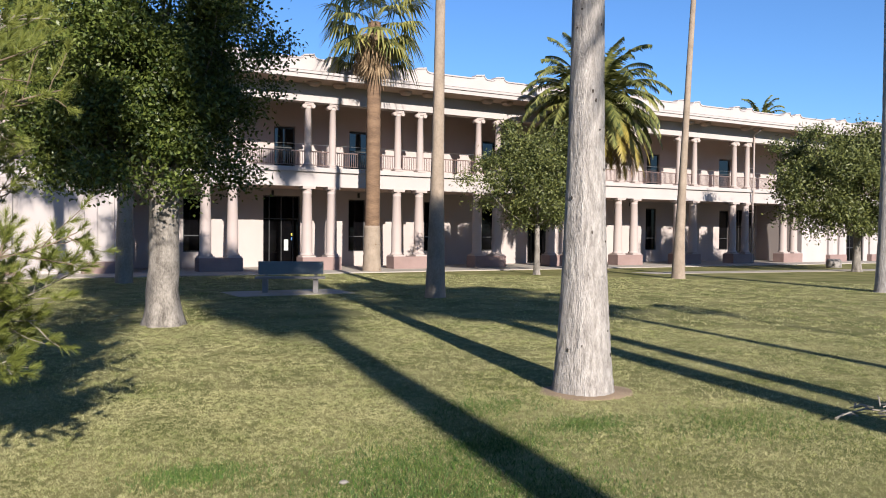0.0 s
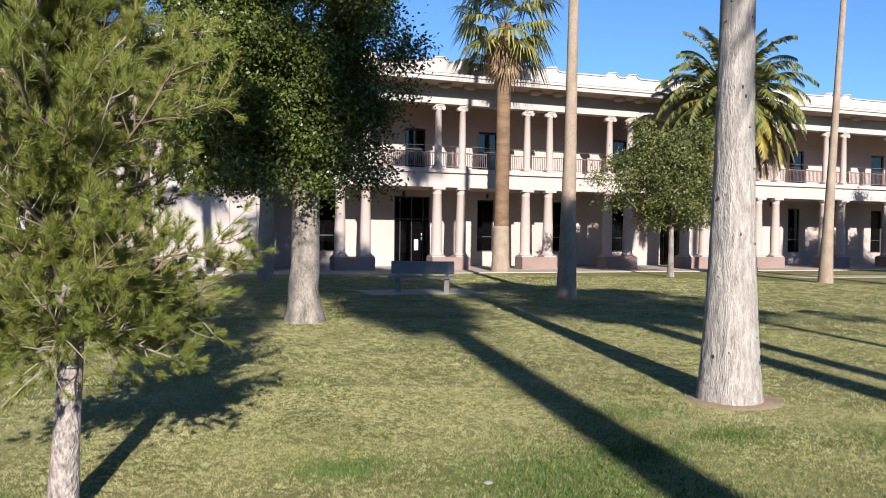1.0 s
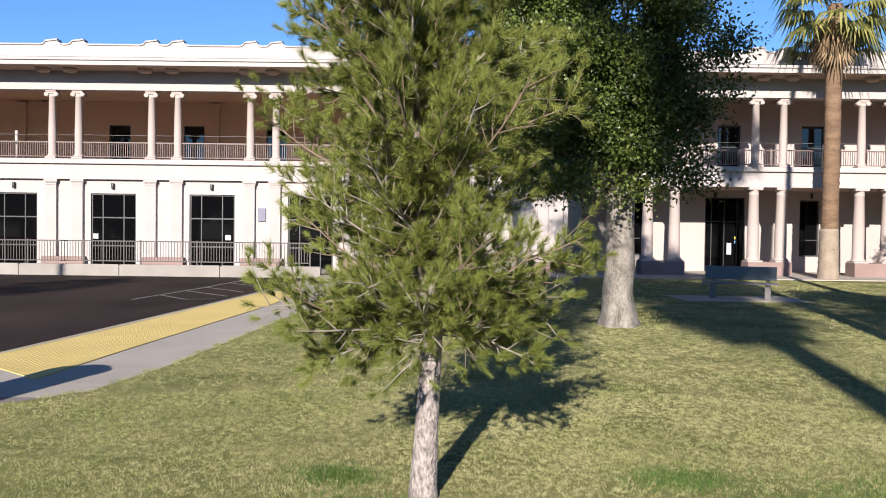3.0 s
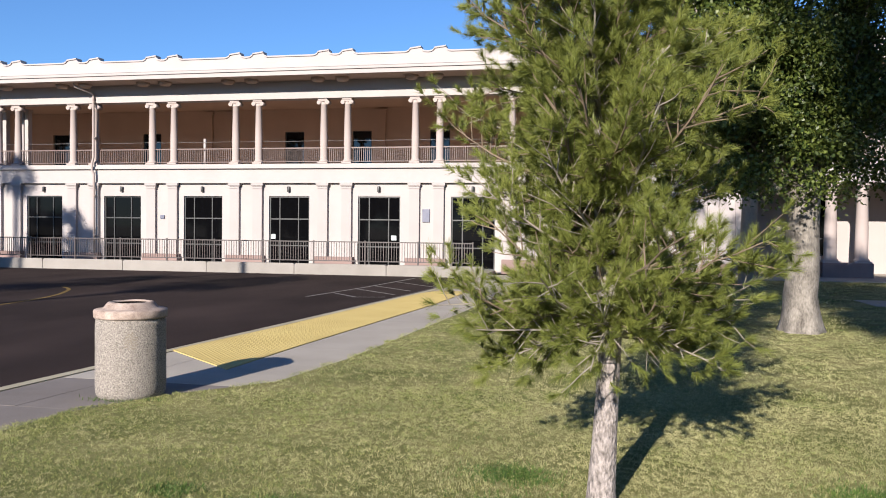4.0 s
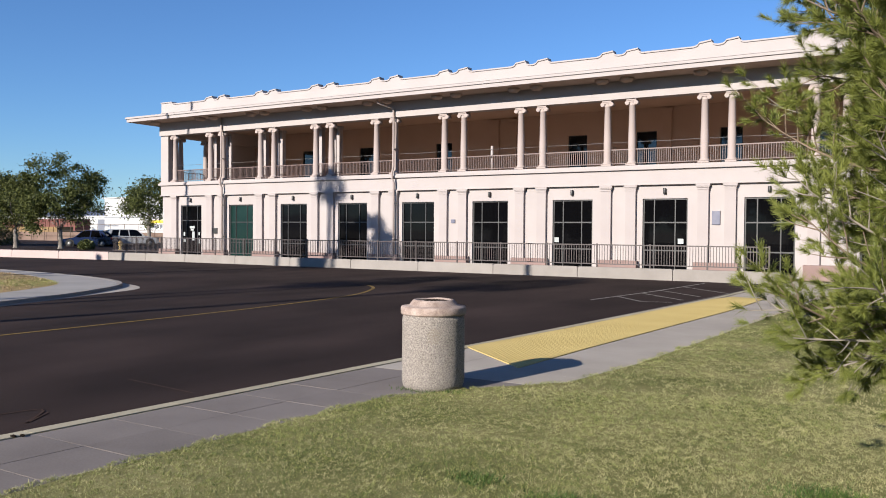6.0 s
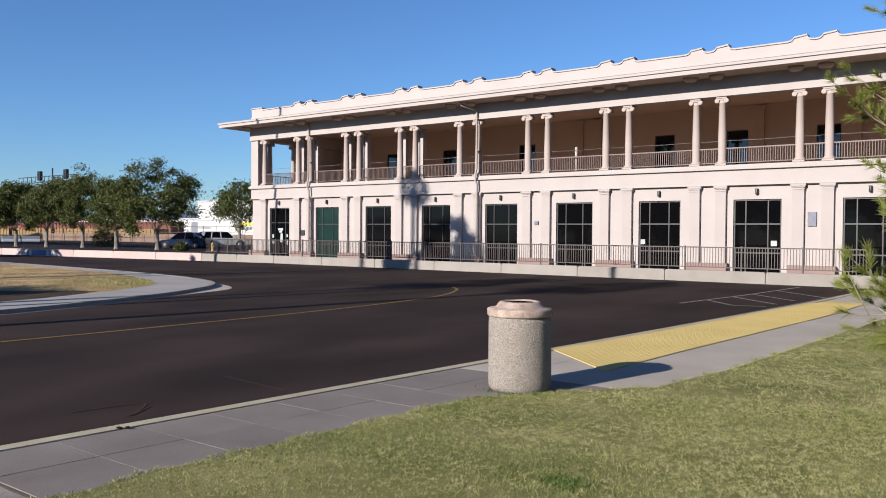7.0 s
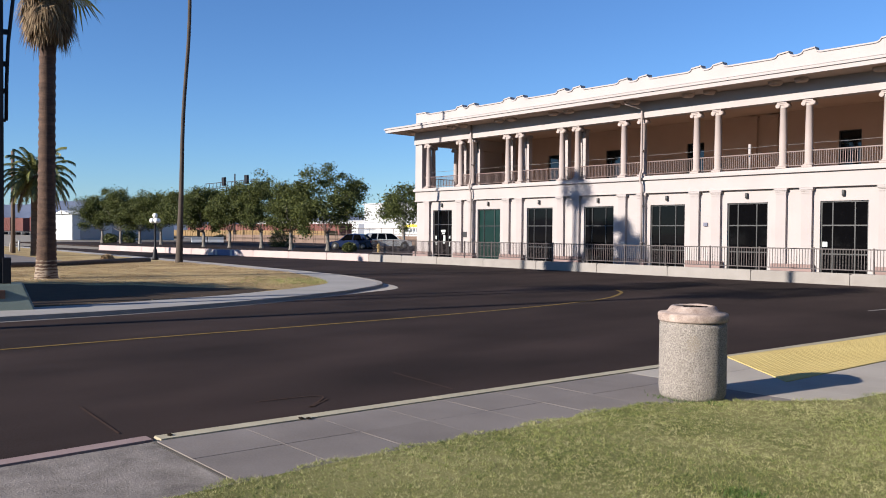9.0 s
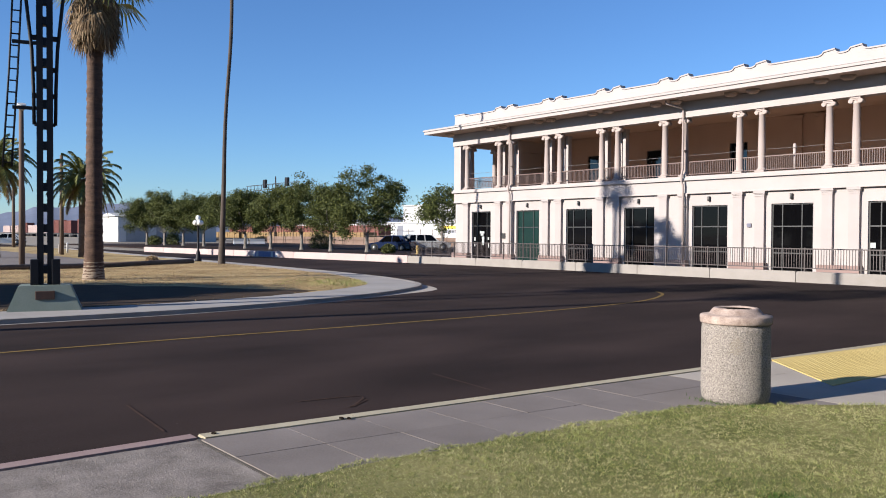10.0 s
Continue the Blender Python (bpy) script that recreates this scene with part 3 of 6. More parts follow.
doors_right = [((a + b) / 2 - 0.885, (a + b) / 2 + 0.885, 0.02, 2.92) for a, b in zip(RIGHT[1::2], RIGHT[2::2])]
part("wall", cells(bmesh.new(), X0, 4.9, -0.1, 3.5, 0.12, 0.42, doors_left), M["stucco"], depot)
part("wall", cells(bmesh.new(), 43.1, X1, -0.1, 3.5, 0.12, 0.42, doors_right), M["stucco"], depot)
back_holes = [(c - 0.42, c + 0.42, 0.7, 3.12) for c in (7.9, 15.4, 19.4, 22.75, 34.0, 40.1)]
back_doors = [(10.92, 12.62, 0.02, 3.2), (25.2, 26.9, 0.02, 3.2), (28.6, 30.3, 0.02, 3.2), (41.2, 42.9, 0.02, 3.2)]
part("wall", cells(bmesh.new(), 4.9, 43.1, -0.1, 3.5, BACK, BACK + 0.3, back_holes + back_doors), M["loggia"], depot, "tan plaster wall of the ground-floor loggia")
part("wall", box(bmesh.new(), 4.6, 4.9, 0.42, BACK + 0.3, -0.1, 3.5), M["loggia"], depot)
part("wall", box(bmesh.new(), 43.1, 43.4, 0.42, BACK + 0.3, -0.1, 3.5), M["loggia"], depot)
# upper windows sit in the loggia's back wall
up_left = [(-32.3, -31.3), (-28.1, -27.1), (-23.04, -22.05), (-15.52, -14.55), (-12.14, -11.2), (-8.4, -7.45), (-4.6, -3.65), (-1.0, 0.0)]
DEEP = 7.2
FAR = 1.0545  # the deep loggia wall against one two metres nearer
up_left = [(-0.3 + (a + 0.3) * FAR, -0.3 + (b + 0.3) * FAR, 4.66, 6.47) for a, b in up_left]
up_holes = [(11.4, 12.38), (15.0, 15.95), (22.35, 23.3), (27.2, 28.1), (33.6, 34.6), (39.6, 40.6), (45, 46)]
up_holes = [(a, b, 4.5, 6.3) for a, b in up_holes]
part("wall", cells(bmesh.new(), 3.2, X1, 4.2, 7.6, BACK + 0.002, BACK + 0.3, up_holes), M["loggia"], depot, "plaster wall of the upper loggia")
part("wall", cells(bmesh.new(), X0 + 0.3, 3.2, 4.2, 7.6, DEEP, DEEP + 0.3, up_left), M["loggia_shade"], depot, "plaster wall of the upper loggia")
part("wall", box(bmesh.new(), 3.2, 3.5, BACK + 0.31, DEEP + 0.3, 4.2, 7.6), M["loggia"], depot)
part("wall", box(bmesh.new(), X0, X0 + 0.29, 3.35, 12, 4.2, 6.898), M["stucco"], depot)
# outer shell behind
part("wall", box(bmesh.new(), X0, X0 + 0.3, 0.42, 13, -0.1, 3.5), M["stucco"], depot)
part("wall", box(bmesh.new(), X1 - 0.3, X1, 0.42, 13, -0.1, 7.6), M["stucco"], depot)
part("wall", box(bmesh.new(), X0, X1, 13, 13.3, -0.1, 3.5), M["stucco"], depot)
part("wall", box(bmesh.new(), X0, X1, 12, 12.3, 4.2, 7.6), M["stucco"], depot)
# floor band, mouldings, entablature, eave, parapet
part("floor_band", box(bmesh.new(), X0 - 0.02, X1, 0.0, 0.5, 3.5, 4.06), M["stucco"], depot)
bm = bmesh.new()
box(bm, X0 - 0.12, X1, -0.12, 0.5, 4.062, 4.17)
box(bm, X0 - 0.07, X1, -0.07, 0.5, 4.172, 4.25)
box(bm, X0 - 0.05, X1, -0.05, 0.1, 3.46, 3.5)
part("moulding", bm, M["stucco"], depot)
part("floor_slab", box(bmesh.new(), X0, X1, 0.5, 13, 3.5, 4.2), M["soffit"], depot)
part("entablature", box(bmesh.new(), X0, X1, -0.12, 0.42, 6.90, 7.62), M["stucco"], depot)
part("entablature", box(bmesh.new(), X0, X0 + 0.5, 0.42, 13, 6.90, 7.62), M["stucco"], depot)
EO = 1.28
part("loggia_ceiling", box(bmesh.new(), X0 + 0.5, X1, 0.42, 13, 7.602, 7.62), M["soffit"], depot)
bm = bmesh.new()
box(bm, X0 - EO, X1 + EO, -EO, 14, 7.624, 7.7)
part("eave_soffit", bm, M["soffit"], depot, "tan painted eave soffit")
bm = bmesh.new()
box(bm, X0 - EO - 0.04, X1 + EO, -EO - 0.04, 14.04, 7.63, 7.80)
box(bm, X0 - EO - 0.10, X1 + EO, -EO - 0.10, 14.1, 7.802, 7.90)
part("fascia", bm, M["stucco"], depot)
bm = bmesh.new()
vs = [bm.verts.new(p) for p in ((X0 - EO, -EO, 7.902), (X1 + EO, -EO, 7.902), (X1, 0.1, 8.12), (X0, 0.1, 8.12), (X0, 13, 8.12), (X0 - EO, 14, 7.902), (X1, 13, 8.12), (X1 + EO, 14, 7.902))]
for f in ((0, 1, 2, 3), (0, 3, 4, 5), (3, 2, 6, 4), (1, 7, 6, 2), (5, 4, 6, 7)):
    bm.faces.new([vs[i] for i in f])
part("roof", bm, M["roof"], depot)


def parapet(x0, x1, humps, y=0.0):
    """A parapet wall with small raised crests, their shoulders curved."""
    top = [(x0, 8.7)]
    if x0 == X0:
        top = [(x0, 8.82), (x0 + 0.9, 8.82), (x0 + 1.0, 8.7)]
    for h in humps:
        for dx, z in ((-0.46, 0), (-0.36, 0.015), (-0.28, 0.055), (-0.235, 0.12), (-0.225, 0.135), (-0.225, 0.19), (0.225, 0.19), (0.226, 0.135), (0.236, 0.12), (0.28, 0.055), (0.36, 0.015), (0.46, 0)):
            if x0 < h + dx < x1 and h + dx > top[-1][0]:
                top.append((h + dx, 8.7 + z))
    top.append((x1, 8.7))
    bm = bmesh.new()
    for y0, y1, z0, dz in ((y, y + 0.3, 7.98, -0.045), (y - 0.05, y + 0.35, None, 0.0)):
        for (xa, za), (xb, zb) in zip(top, top[1:]):
            la, lb = (z0, z0) if z0 else (za - 0.055, zb - 0.055)
            q = [bm.verts.new((x, yy, z)) for x, za_, zl in ((xa, za, la), (xb, zb, lb)) for yy in (y0, y1) for z in (zl, za_ + dz)]
            for f in ((0, 4, 5, 1), (2, 3, 7, 6), (1, 5, 7, 3), (0, 2, 6, 4)):
                bm.faces.new([q[i] for i in f])
    box(bm, x0 - 0.02, x1, y - 0.03, y, 8.2, 8.25)
    return bm


part("parapet", parapet(X0, X1, LEFT[1:] + OPEN + RIGHT, 0.02), M["stucco"], depot, "white parapet with small raised crests")
part("parapet", box(bmesh.new(), X0, X0 + 0.3, 0.33, 13, 8.0, 8.72), M["stucco"], depot)
bm = bmesh.new()
lathe(bm, [(0.08, 7.45), (0.2, 7.47), (0.26, 7.53), (0.28, 7.622)], 14)
corbel = finish(bm, "corbel", M["soffit"])
for x in LEFT[1:] + OPEN + RIGHT:
    part("corbel", corbel, None, depot, at=(x, -0.62, 0))
part("corbel", corbel, None, depot, at=(-38.1, -0.62, 0))


def ionic(h, r):
    """A slender column: base, tapering shaft with entasis, scrolled capital."""
    bm = bmesh.new()
    box(bm, -r * 1.35, r * 1.35, -r * 1.35, r * 1.35, 0, 0.07)
    lathe(bm, [(r * 1.3, 0.07), (r * 1.34, 0.1), (r * 1.3, 0.13), (r * 1.08, 0.15), (r * 1.0, 0.2), (r * 0.99, h * 0.4), (r * 0.82, h - 0.26), (r * 0.9, h - 0.25), (r * 0.9, h - 0.23), (r * 0.84, h - 0.22), (r * 0.84, h - 0.12)], 18)
    box(bm, -r * 1.3, r * 1.3, -r * 1.15, r * 1.15, h - 0.07, h)
    box(bm, -r * 1.1, r * 1.1, -r * 1.0, r * 1.0, h - 0.13, h - 0.07)
    for sx in (-1, 1):
        tube(bm, [(sx * r * 1.15, -r * 1.08, h - 0.16), (sx * r * 1.15, r * 1.08, h - 0.16)], [0.085, 0.085], 12)
        tube(bm, [(sx * r * 1.15, -r * 1.12, h - 0.16), (sx * r * 1.15, r * 1.12, h - 0.16)], [0.045, 0.045], 10)
    return bm


def doric(h, r):
    bm = bmesh.new()
    box(bm, -r * 1.3, r * 1.3, -r * 1.3, r * 1.3, 0, 0.06)
    lathe(bm, [(r * 1.25, 0.06), (r * 1.28, 0.1), (r * 1.06, 0.15), (r * 1.0, 0.2), (r * 0.98, h * 0.4), (r * 0.82, h - 0.3), (r * 0.9, h - 0.28), (r * 0.83, h - 0.25), (r * 0.84, h - 0.17), (r * 1.1, h - 0.1)], 18)
    box(bm, -r * 1.2, r * 1.2, -r * 1.2, r * 1.2, h - 0.1, h)
    return bm


upper = finish(ionic(2.65, 0.155), "upper_column", M["stucco_pink"])
for x in LEFT + OPEN + RIGHT:
    part("upper_column", upper, None, depot, at=(x, 0.12, 4.25))
for y in (1.2, 3.1):
    part("upper_column", upper, None, depot, at=(X0 + 0.25, y, 4.25))
bm = bmesh.new()
box(bm, X0, X0 + 0.62, -0.02, 0.42, 4.25, 6.90)
part("corner_pier", bm, M["stucco"], depot)
lower = finish(doric(2.9, 0.225), "lower_column", M["stucco_pink"])
plinth_pair = finish(box(bmesh.new(), -0.85, 0.85, -0.38, 0.38, -0.1, 0.56, 0.02), "plinth", M["plinth"])
for a, b in zip(OPEN[2::2], OPEN[3::2]):
    part("plinth", plinth_pair, None, depot, at=((a + b) / 2, 0.18, 0))
    for x in (a, b):
        part("lower_column", lower, None, depot, at=(x, 0.18, 0.56))


def pilaster(h):
    bm = bmesh.new()
    box(bm, -0.205, 0.205, -0.02, 0.119, 0, h - 0.14)
    box(bm, -0.24, 0.24, -0.05, 0.119, h - 0.138, h - 0.09)
    box(bm, -0.265, 0.265, -0.08, 0.119, h - 0.088, h)
    box(bm, -0.225, 0.225, -0.04, 0.119, h - 0.22, h - 0.18)
    return bm


pil = finish(pilaster(3.455), "pilaster", M["pilaster"])
pier = finish(pilaster(3.2), "inner_pilaster", M["loggia_shade"])
low_plinth = finish(box(bmesh.new(), -0.82, 0.82, -0.2, 0.118, -0.1, 0.46, 0.02), "plinth", M["plinth"])
for x in LEFT + OPEN[:2] + RIGHT:
    part("pilaster", pil, None, depot, at=(x, 0, 0))
for pairs in (LEFT[1:] + OPEN[:2], RIGHT):
    for a, b in zip(pairs[::2], pairs[1::2]):
        part("plinth", low_plinth, None, depot, at=((a + b) / 2, 0, 0))
part("plinth", box(bmesh.new(), X0, -37.0, -0.2, 0.118, -0.1, 0.46), M["plinth"], depot)
for x in LEFT[1:]:
    x = -0.3 + (x + 0.3) * FAR
    if -25 < x < 2.9 and not any(a - 0.5 < x < b + 0.5 for a, b, _, _ in up_left):
        part("inner_pilaster", pier, None, depot, at=(x, DEEP - 0.12, 4.3))
bm = bmesh.new()
for x0 in (-0.21, 0.03):
    box(bm, x0, x0 + 0.18, 0, 0.26, 0, 2.52)
box(bm, -0.24, 0.24, -0.03, 0.29, 2.52, 2.65)
box(bm, -0.23, 0.23, -0.02, 0.28, 0, 0.14)
inner = finish(bm, "inner_pier", M["stucco"])
for x in (-35.3, -34.15, -31.55, -30.35, -27.65, -26.5):
    part("inner_pier", inner, None, depot, at=(x, 1.1, 4.25))


def ring(w, h, fw):
    """A rectangular frame in one piece."""
    bm = bmesh.new()
    rows = []
    for y in (0.02, 0.1):
        for d in (0, fw):
            rows.append([bm.verts.new((x, y, z)) for x, z in ((-w / 2 + d, d), (w / 2 - d, d), (w / 2 - d, h - d), (-w / 2 + d, h - d))])
    of, nf, ob_, nb = rows
    for k in range(4):
        j = (k + 1) % 4
        bm.faces.new((of[k], of[j], nf[j], nf[k]))
        bm.faces.new((ob_[j], ob_[k], nb[k], nb[j]))
        bm.faces.new((nf[k], nf[j], nb[j], nb[k]))
        bm.faces.new((of[j], of[k], ob_[k], ob_[j]))
    return bm


def glazing(w, h, cols, rows, glass, fw=0.055):
    """Meshes of a window or glazed door: frame, transoms, mullions, panes."""
    out = [("frame", finish(ring(w, h, fw), "window_frame", M["frame"]))]
    zs, xs_ = [0.0, *rows, h], [-w / 2, *[-w / 2 + c for c in cols], w / 2]
    for z in rows:
        out.append(("transom", finish(box(bmesh.new(), -w / 2 + fw, w / 2 - fw, 0.022, 0.098, z - 0.025, z + 0.025), "transom", M["frame"])))
    for x in xs_[1:-1]:
        out.append(("mullion", finish(box(bmesh.new(), x - 0.02, x + 0.02, 0.026, 0.094, fw, h - fw), "mullion", M["frame"])))
    for xa, xb in zip(xs_, xs_[1:]):
        for za, zb in zip(zs, zs[1:]):
            out.append(("pane", finish(box(bmesh.new(), xa + 0.012, xb - 0.012, 0.06, 0.072, za + 0.012, zb - 0.012), "pane", M[glass])))
    return out


def window(name, meshes, x, y, z, label=""):
    fr = part(name, meshes[0][1], None, depot, label, at=(x, y, z))
    for n_, me in meshes[1:]:
        part(n_, me, None, fr, at=pose(0, 0, 0, 0, random.uniform(-0.12, 0.12) * (n_ == "pane"), random.uniform(-0.12, 0.12) * (n_ == "pane")))
    return fr


big = glazing(1.77, 2.9, (0.45, 1.27), (0.86, 1.96), "glass")
big_green = glazing(1.77, 2.9, (0.45, 1.27), (0.86, 1.96), "glass_green")
entry = glazing(1.66, 2.9, (0.4, 1.26), (2.05,), "glass")
small = glazing(0.97, 1.76, (), (0.86,), "glass_upper")
small_deep = glazing(1.02, 1.83, (), (0.9,), "glass_upper")
small_b = glazing(0.84, 2.42, (), (0.7,), "glass")
porch = glazing(1.7, 3.18, (0.3, 0.85, 1.4), (2.15,), "glass")
sconce = finish(lathe(bmesh.new(), [(0.055, 0), (0.06, 0.02), (0.06, 0.2), (0.05, 0.22)], 12, (0, 0.02, 0)), "sconce", M["frame"])
for i, (c, w) in enumerate(bays):
    window("glazed_door" if i == 0 else "window", entry if i == 0 else big_green if i == 1 else big, c, 0.17, 0.02, "green-tinted glazing" if i == 1 else "")
    part("sconce", sconce, None, depot, at=(c, 0.03, 3.1))
for a, b, z0, z1 in doors_right:
    window("window", big, (a + b) / 2, 0.17, 0.02)
for a, b, z0, z1 in back_holes:
    window("window", small_b, (a + b) / 2, BACK + 0.05, z0)
for a, b, z0, z1 in back_doors:
    window("glazed_door", porch, (a + b) / 2, BACK + 0.05, z0)
for a, b, z0, z1 in up_holes:
    window("window", small, (a + b) / 2, BACK + 0.05, z0)
for a, b, z0, z1 in up_left:
    window("window", small_deep, (a + b) / 2, DEEP + 0.05, z0)
for a, b in zip(OPEN[1::2], OPEN[2::2]):
    part("sconce", sconce, None, depot, at=((a + b) / 2 + 1.1, BACK - 0.07, 3.2))

# balcony rail between the columns, with thin wires above
baluster = finish(box(bmesh.new(), -0.010, 0.010, -0.010, 0.010, 4.36, 4.88), "baluster", M["rail"])
xs = [X0 + 0.6] + LEFT + OPEN + RIGHT + [X1 - 0.4]
far_bm = bmesh.new()
for a, b in zip(xs, xs[1:]):
    part("top_rail", box(bmesh.new(), a + 0.13, b - 0.13, 0.10, 0.14, 4.88, 4.925), M["rail"], depot)
    part("bottom_rail", box(bmesh.new(), a + 0.13, b - 0.13, 0.105, 0.135, 4.33, 4.36), M["rail"], depot)
    n = max(2, round((b - a - 0.3) / 0.088))
    for i in range(1, n):
        x = a + 0.15 + (b - a - 0.3) * i / n
        if -17 < x < -6:
            part("baluster", baluster, None, depot, at=(x, 0.12, 0))
        else:
            box(far_bm, x - 0.010, x + 0.010, 0.11, 0.13, 4.36, 4.88)
tagged(part("baluster", far_bm, M["rail"], depot), kind="stuff")
for a, b in zip(xs, xs[1:]):
    part("rail_wire", tube(bmesh.new(), [(a + 0.1, 0.2, 5.21), ((a + b) / 2, 0.2, 5.19), (b - 0.1, 0.2, 5.21)], [0.008] * 3, 4), M["steel"], depot)
bm = bmesh.new()
for y0, y1 in ((0.5, 3.2),):
    box(bm, X0 + 0.2, X0 + 0.24, y0, y1, 4.88, 4.92)
    for i in range(int((y1 - y0) / 0.13)):
        box(bm, X0 + 0.21, X0 + 0.23, y0 + 0.13 * i, y0 + 0.13 * i + 0.018, 4.3, 4.88)
part("balcony_rail", bm, M["rail"], depot)


def downpipe(x, hook=True):
    """Rain pipe: from the eave back to the wall, a jog at the moulding, down to the ground."""
    bm = bmesh.new()
    pts = [(x - 0.42, -0.95, 7.66), (x - 0.4, -0.93, 7.5), (x - 0.08, -0.28, 7.34), (x, -0.2, 7.22)] if hook else [(x, -0.2, 7.62)]
    pts += [ (x, -0.2, 4.6), (x - 0.04, -0.24, 4.3), (x - 0.04, -0.24, 4.0), (x, -0.16, 3.85), (x, -0.16, 0.0)]
    tube(bm, pts, [0.05] * len(pts), 8)
    for z in (6.9, 5.4, 2.9, 1.2):
        box(bm, x - 0.07, x + 0.07, -0.22, 0.1, z, z + 0.03)
    part("downpipe", bm, M["stucco_pink"], depot)


for x in (-33.35, -22.05, 38.35):
    downpipe(x, x > -30)
part("standpipe", tube(bmesh.new(), [(-17.1, 0.3, 4.25), (-17.1, 0.3, 5.35)], [0.06, 0.06], 8), M["stucco"], depot)
# small things fixed to the front
for x, z, w, h, mat in ((-18.95, 1.95, 0.2, 0.16, "plaque"), (-7.4, 1.9, 0.3, 0.52, "plaque"), (-34.1, 1.35, 0.26, 0.3, "frame")):
    part("wall_plaque", box(bmesh.new(), x - w / 2, x + w / 2, 0.06, 0.125, z, z + h, 0.01), M[mat], depot)
for x, z in ((-13.95, 1.15), (-8.75, 1.15)):
    part("door_notice", box(bmesh.new(), x - 0.11, x + 0.11, 0.205, 0.212, z, z + 0.2), M["paper"], depot)
for x, z, w, h in ((-36.06, 1.62, 0.4, 0.14), (-36.06, 1.5, 0.24, 0.1), (-35.97, 0.95, 0.2, 0.5), (-36.7, 1.2, 0.13, 0.2), (-36.68, 0.86, 0.16, 0.16), (-35.5, 1.25, 0.12, 0.16), (-35.48, 0.8, 0.1, 0.3)):
    part("door_notice", box(bmesh.new(), x - w / 2, x + w / 2, 0.2, 0.207, z, z + h), M["paper"], depot, "pale notice stuck on the glass")
bm = bmesh.new()
CX = 56.14
box(bm, CX - 0.75, CX + 0.75, 4.0, 5.4, 8.1, 9.35)
box(bm, CX - 0.95, CX + 0.95, 3.8, 5.6, 9.35, 9.48)
for dx in (-0.7, -0.1, 0.5):
    box(bm, CX + dx, CX + dx + 0.2, 4.0, 5.4, 9.48, 9.75)
box(bm, CX - 0.9, CX + 0.9, 3.9, 5.5, 9.75, 9.86)
part("chimney", bm, M["stucco"], depot)
# notices on the porch door
for x, z, w, h, mat in ((12.0, 0.75, 0.2, 0.5, "paper"), (12.28, 1.42, 0.11, 0.11, "sticker_yellow"), (12.28, 1.22, 0.1, 0.13, "sticker_blue")):
    part("door_notice", box(bmesh.new(), x - w / 2, x + w / 2, BACK + 0.085, BACK + 0.092, z, z + h), M[mat], depot)

# bare soil at the dry island's rim, a tree's shade put into its colour
rs = np.random.default_rng(44)
rim = [(-18.95, 1.0), (-18.85, 4.0), (-18.8, 7.0), (-19.3, 9.8), (-20.4, 11.8)] + [(-20.8 - 0.85 * k, 11.4 - 0.66 * k + 0.7 * rs.random()) for k in range(1, 10)] + [(-29.0, 3.4), (-28.0, 0.5)]
solid("bare_soil", prism(bmesh.new(), rim, -0.1, -0.012), M["bare"], "bare soil at the dry island's rim, shade put into its dark colour", "soil", "structure")
# pebbles standing out of the worn drive, and grit on the asphalt
for name, n, xa, xb, ya, yb, z, r0, r1, mat, label in (("pebbles", 5200, -6.7, -5.2, 0.4, 2.66, -0.022, 0.004, 0.011, "drive", "small pebbles set in the worn concrete drive"), ("road_grit", 160, -11.0, -6.9, 0.5, 9.0, ROAD, 0.002, 0.0045, "walk_light", "pale grit scattered on the asphalt")):
    c = np.stack([rs.uniform(xa, xb, n), rs.uniform(ya, yb, n), np.full(n, z - 0.002)], 1)
    r = rs.uniform(r0, r1, (n, 1))
    a = rs.uniform(0, 6.28, n)
    u = np.stack([np.cos(a), np.sin(a), 0 * a], 1) * r * rs.uniform(0.8, 1.5, (n, 1))
    v = np.stack([-np.sin(a), np.cos(a), 0 * a], 1) * r
    t_ = np.array((0, 0, 1.0)) * r * 0.7
    k = np.stack([c + u, c + v, c + t_, c + v, c - u, c + t_, c - u, c - v, c + t_, c - v, c + u, c + t_], 1)
    tagged(part(name, soup(name, k.reshape(-1, 3), 3, M[mat]), None), label, "gravel", kind="stuff")


# ---- trees and palms ----
def wobble(rng, a, b, n, amount):
    """A line from a to b that wanders a little."""
    a, b = np.array(a, float), np.array(b, float)
    off = np.cumsum(rng.normal(size=(n + 1, 3)) * amount, 0)
    off -= np.linspace(0, 1, n + 1)[:, None] * off[-1]
    off -= off[0] * np.linspace(1, 0, n + 1)[:, None]
    return [tuple(a + (b - a) * i / n + off[i]) for i in range(n + 1)]


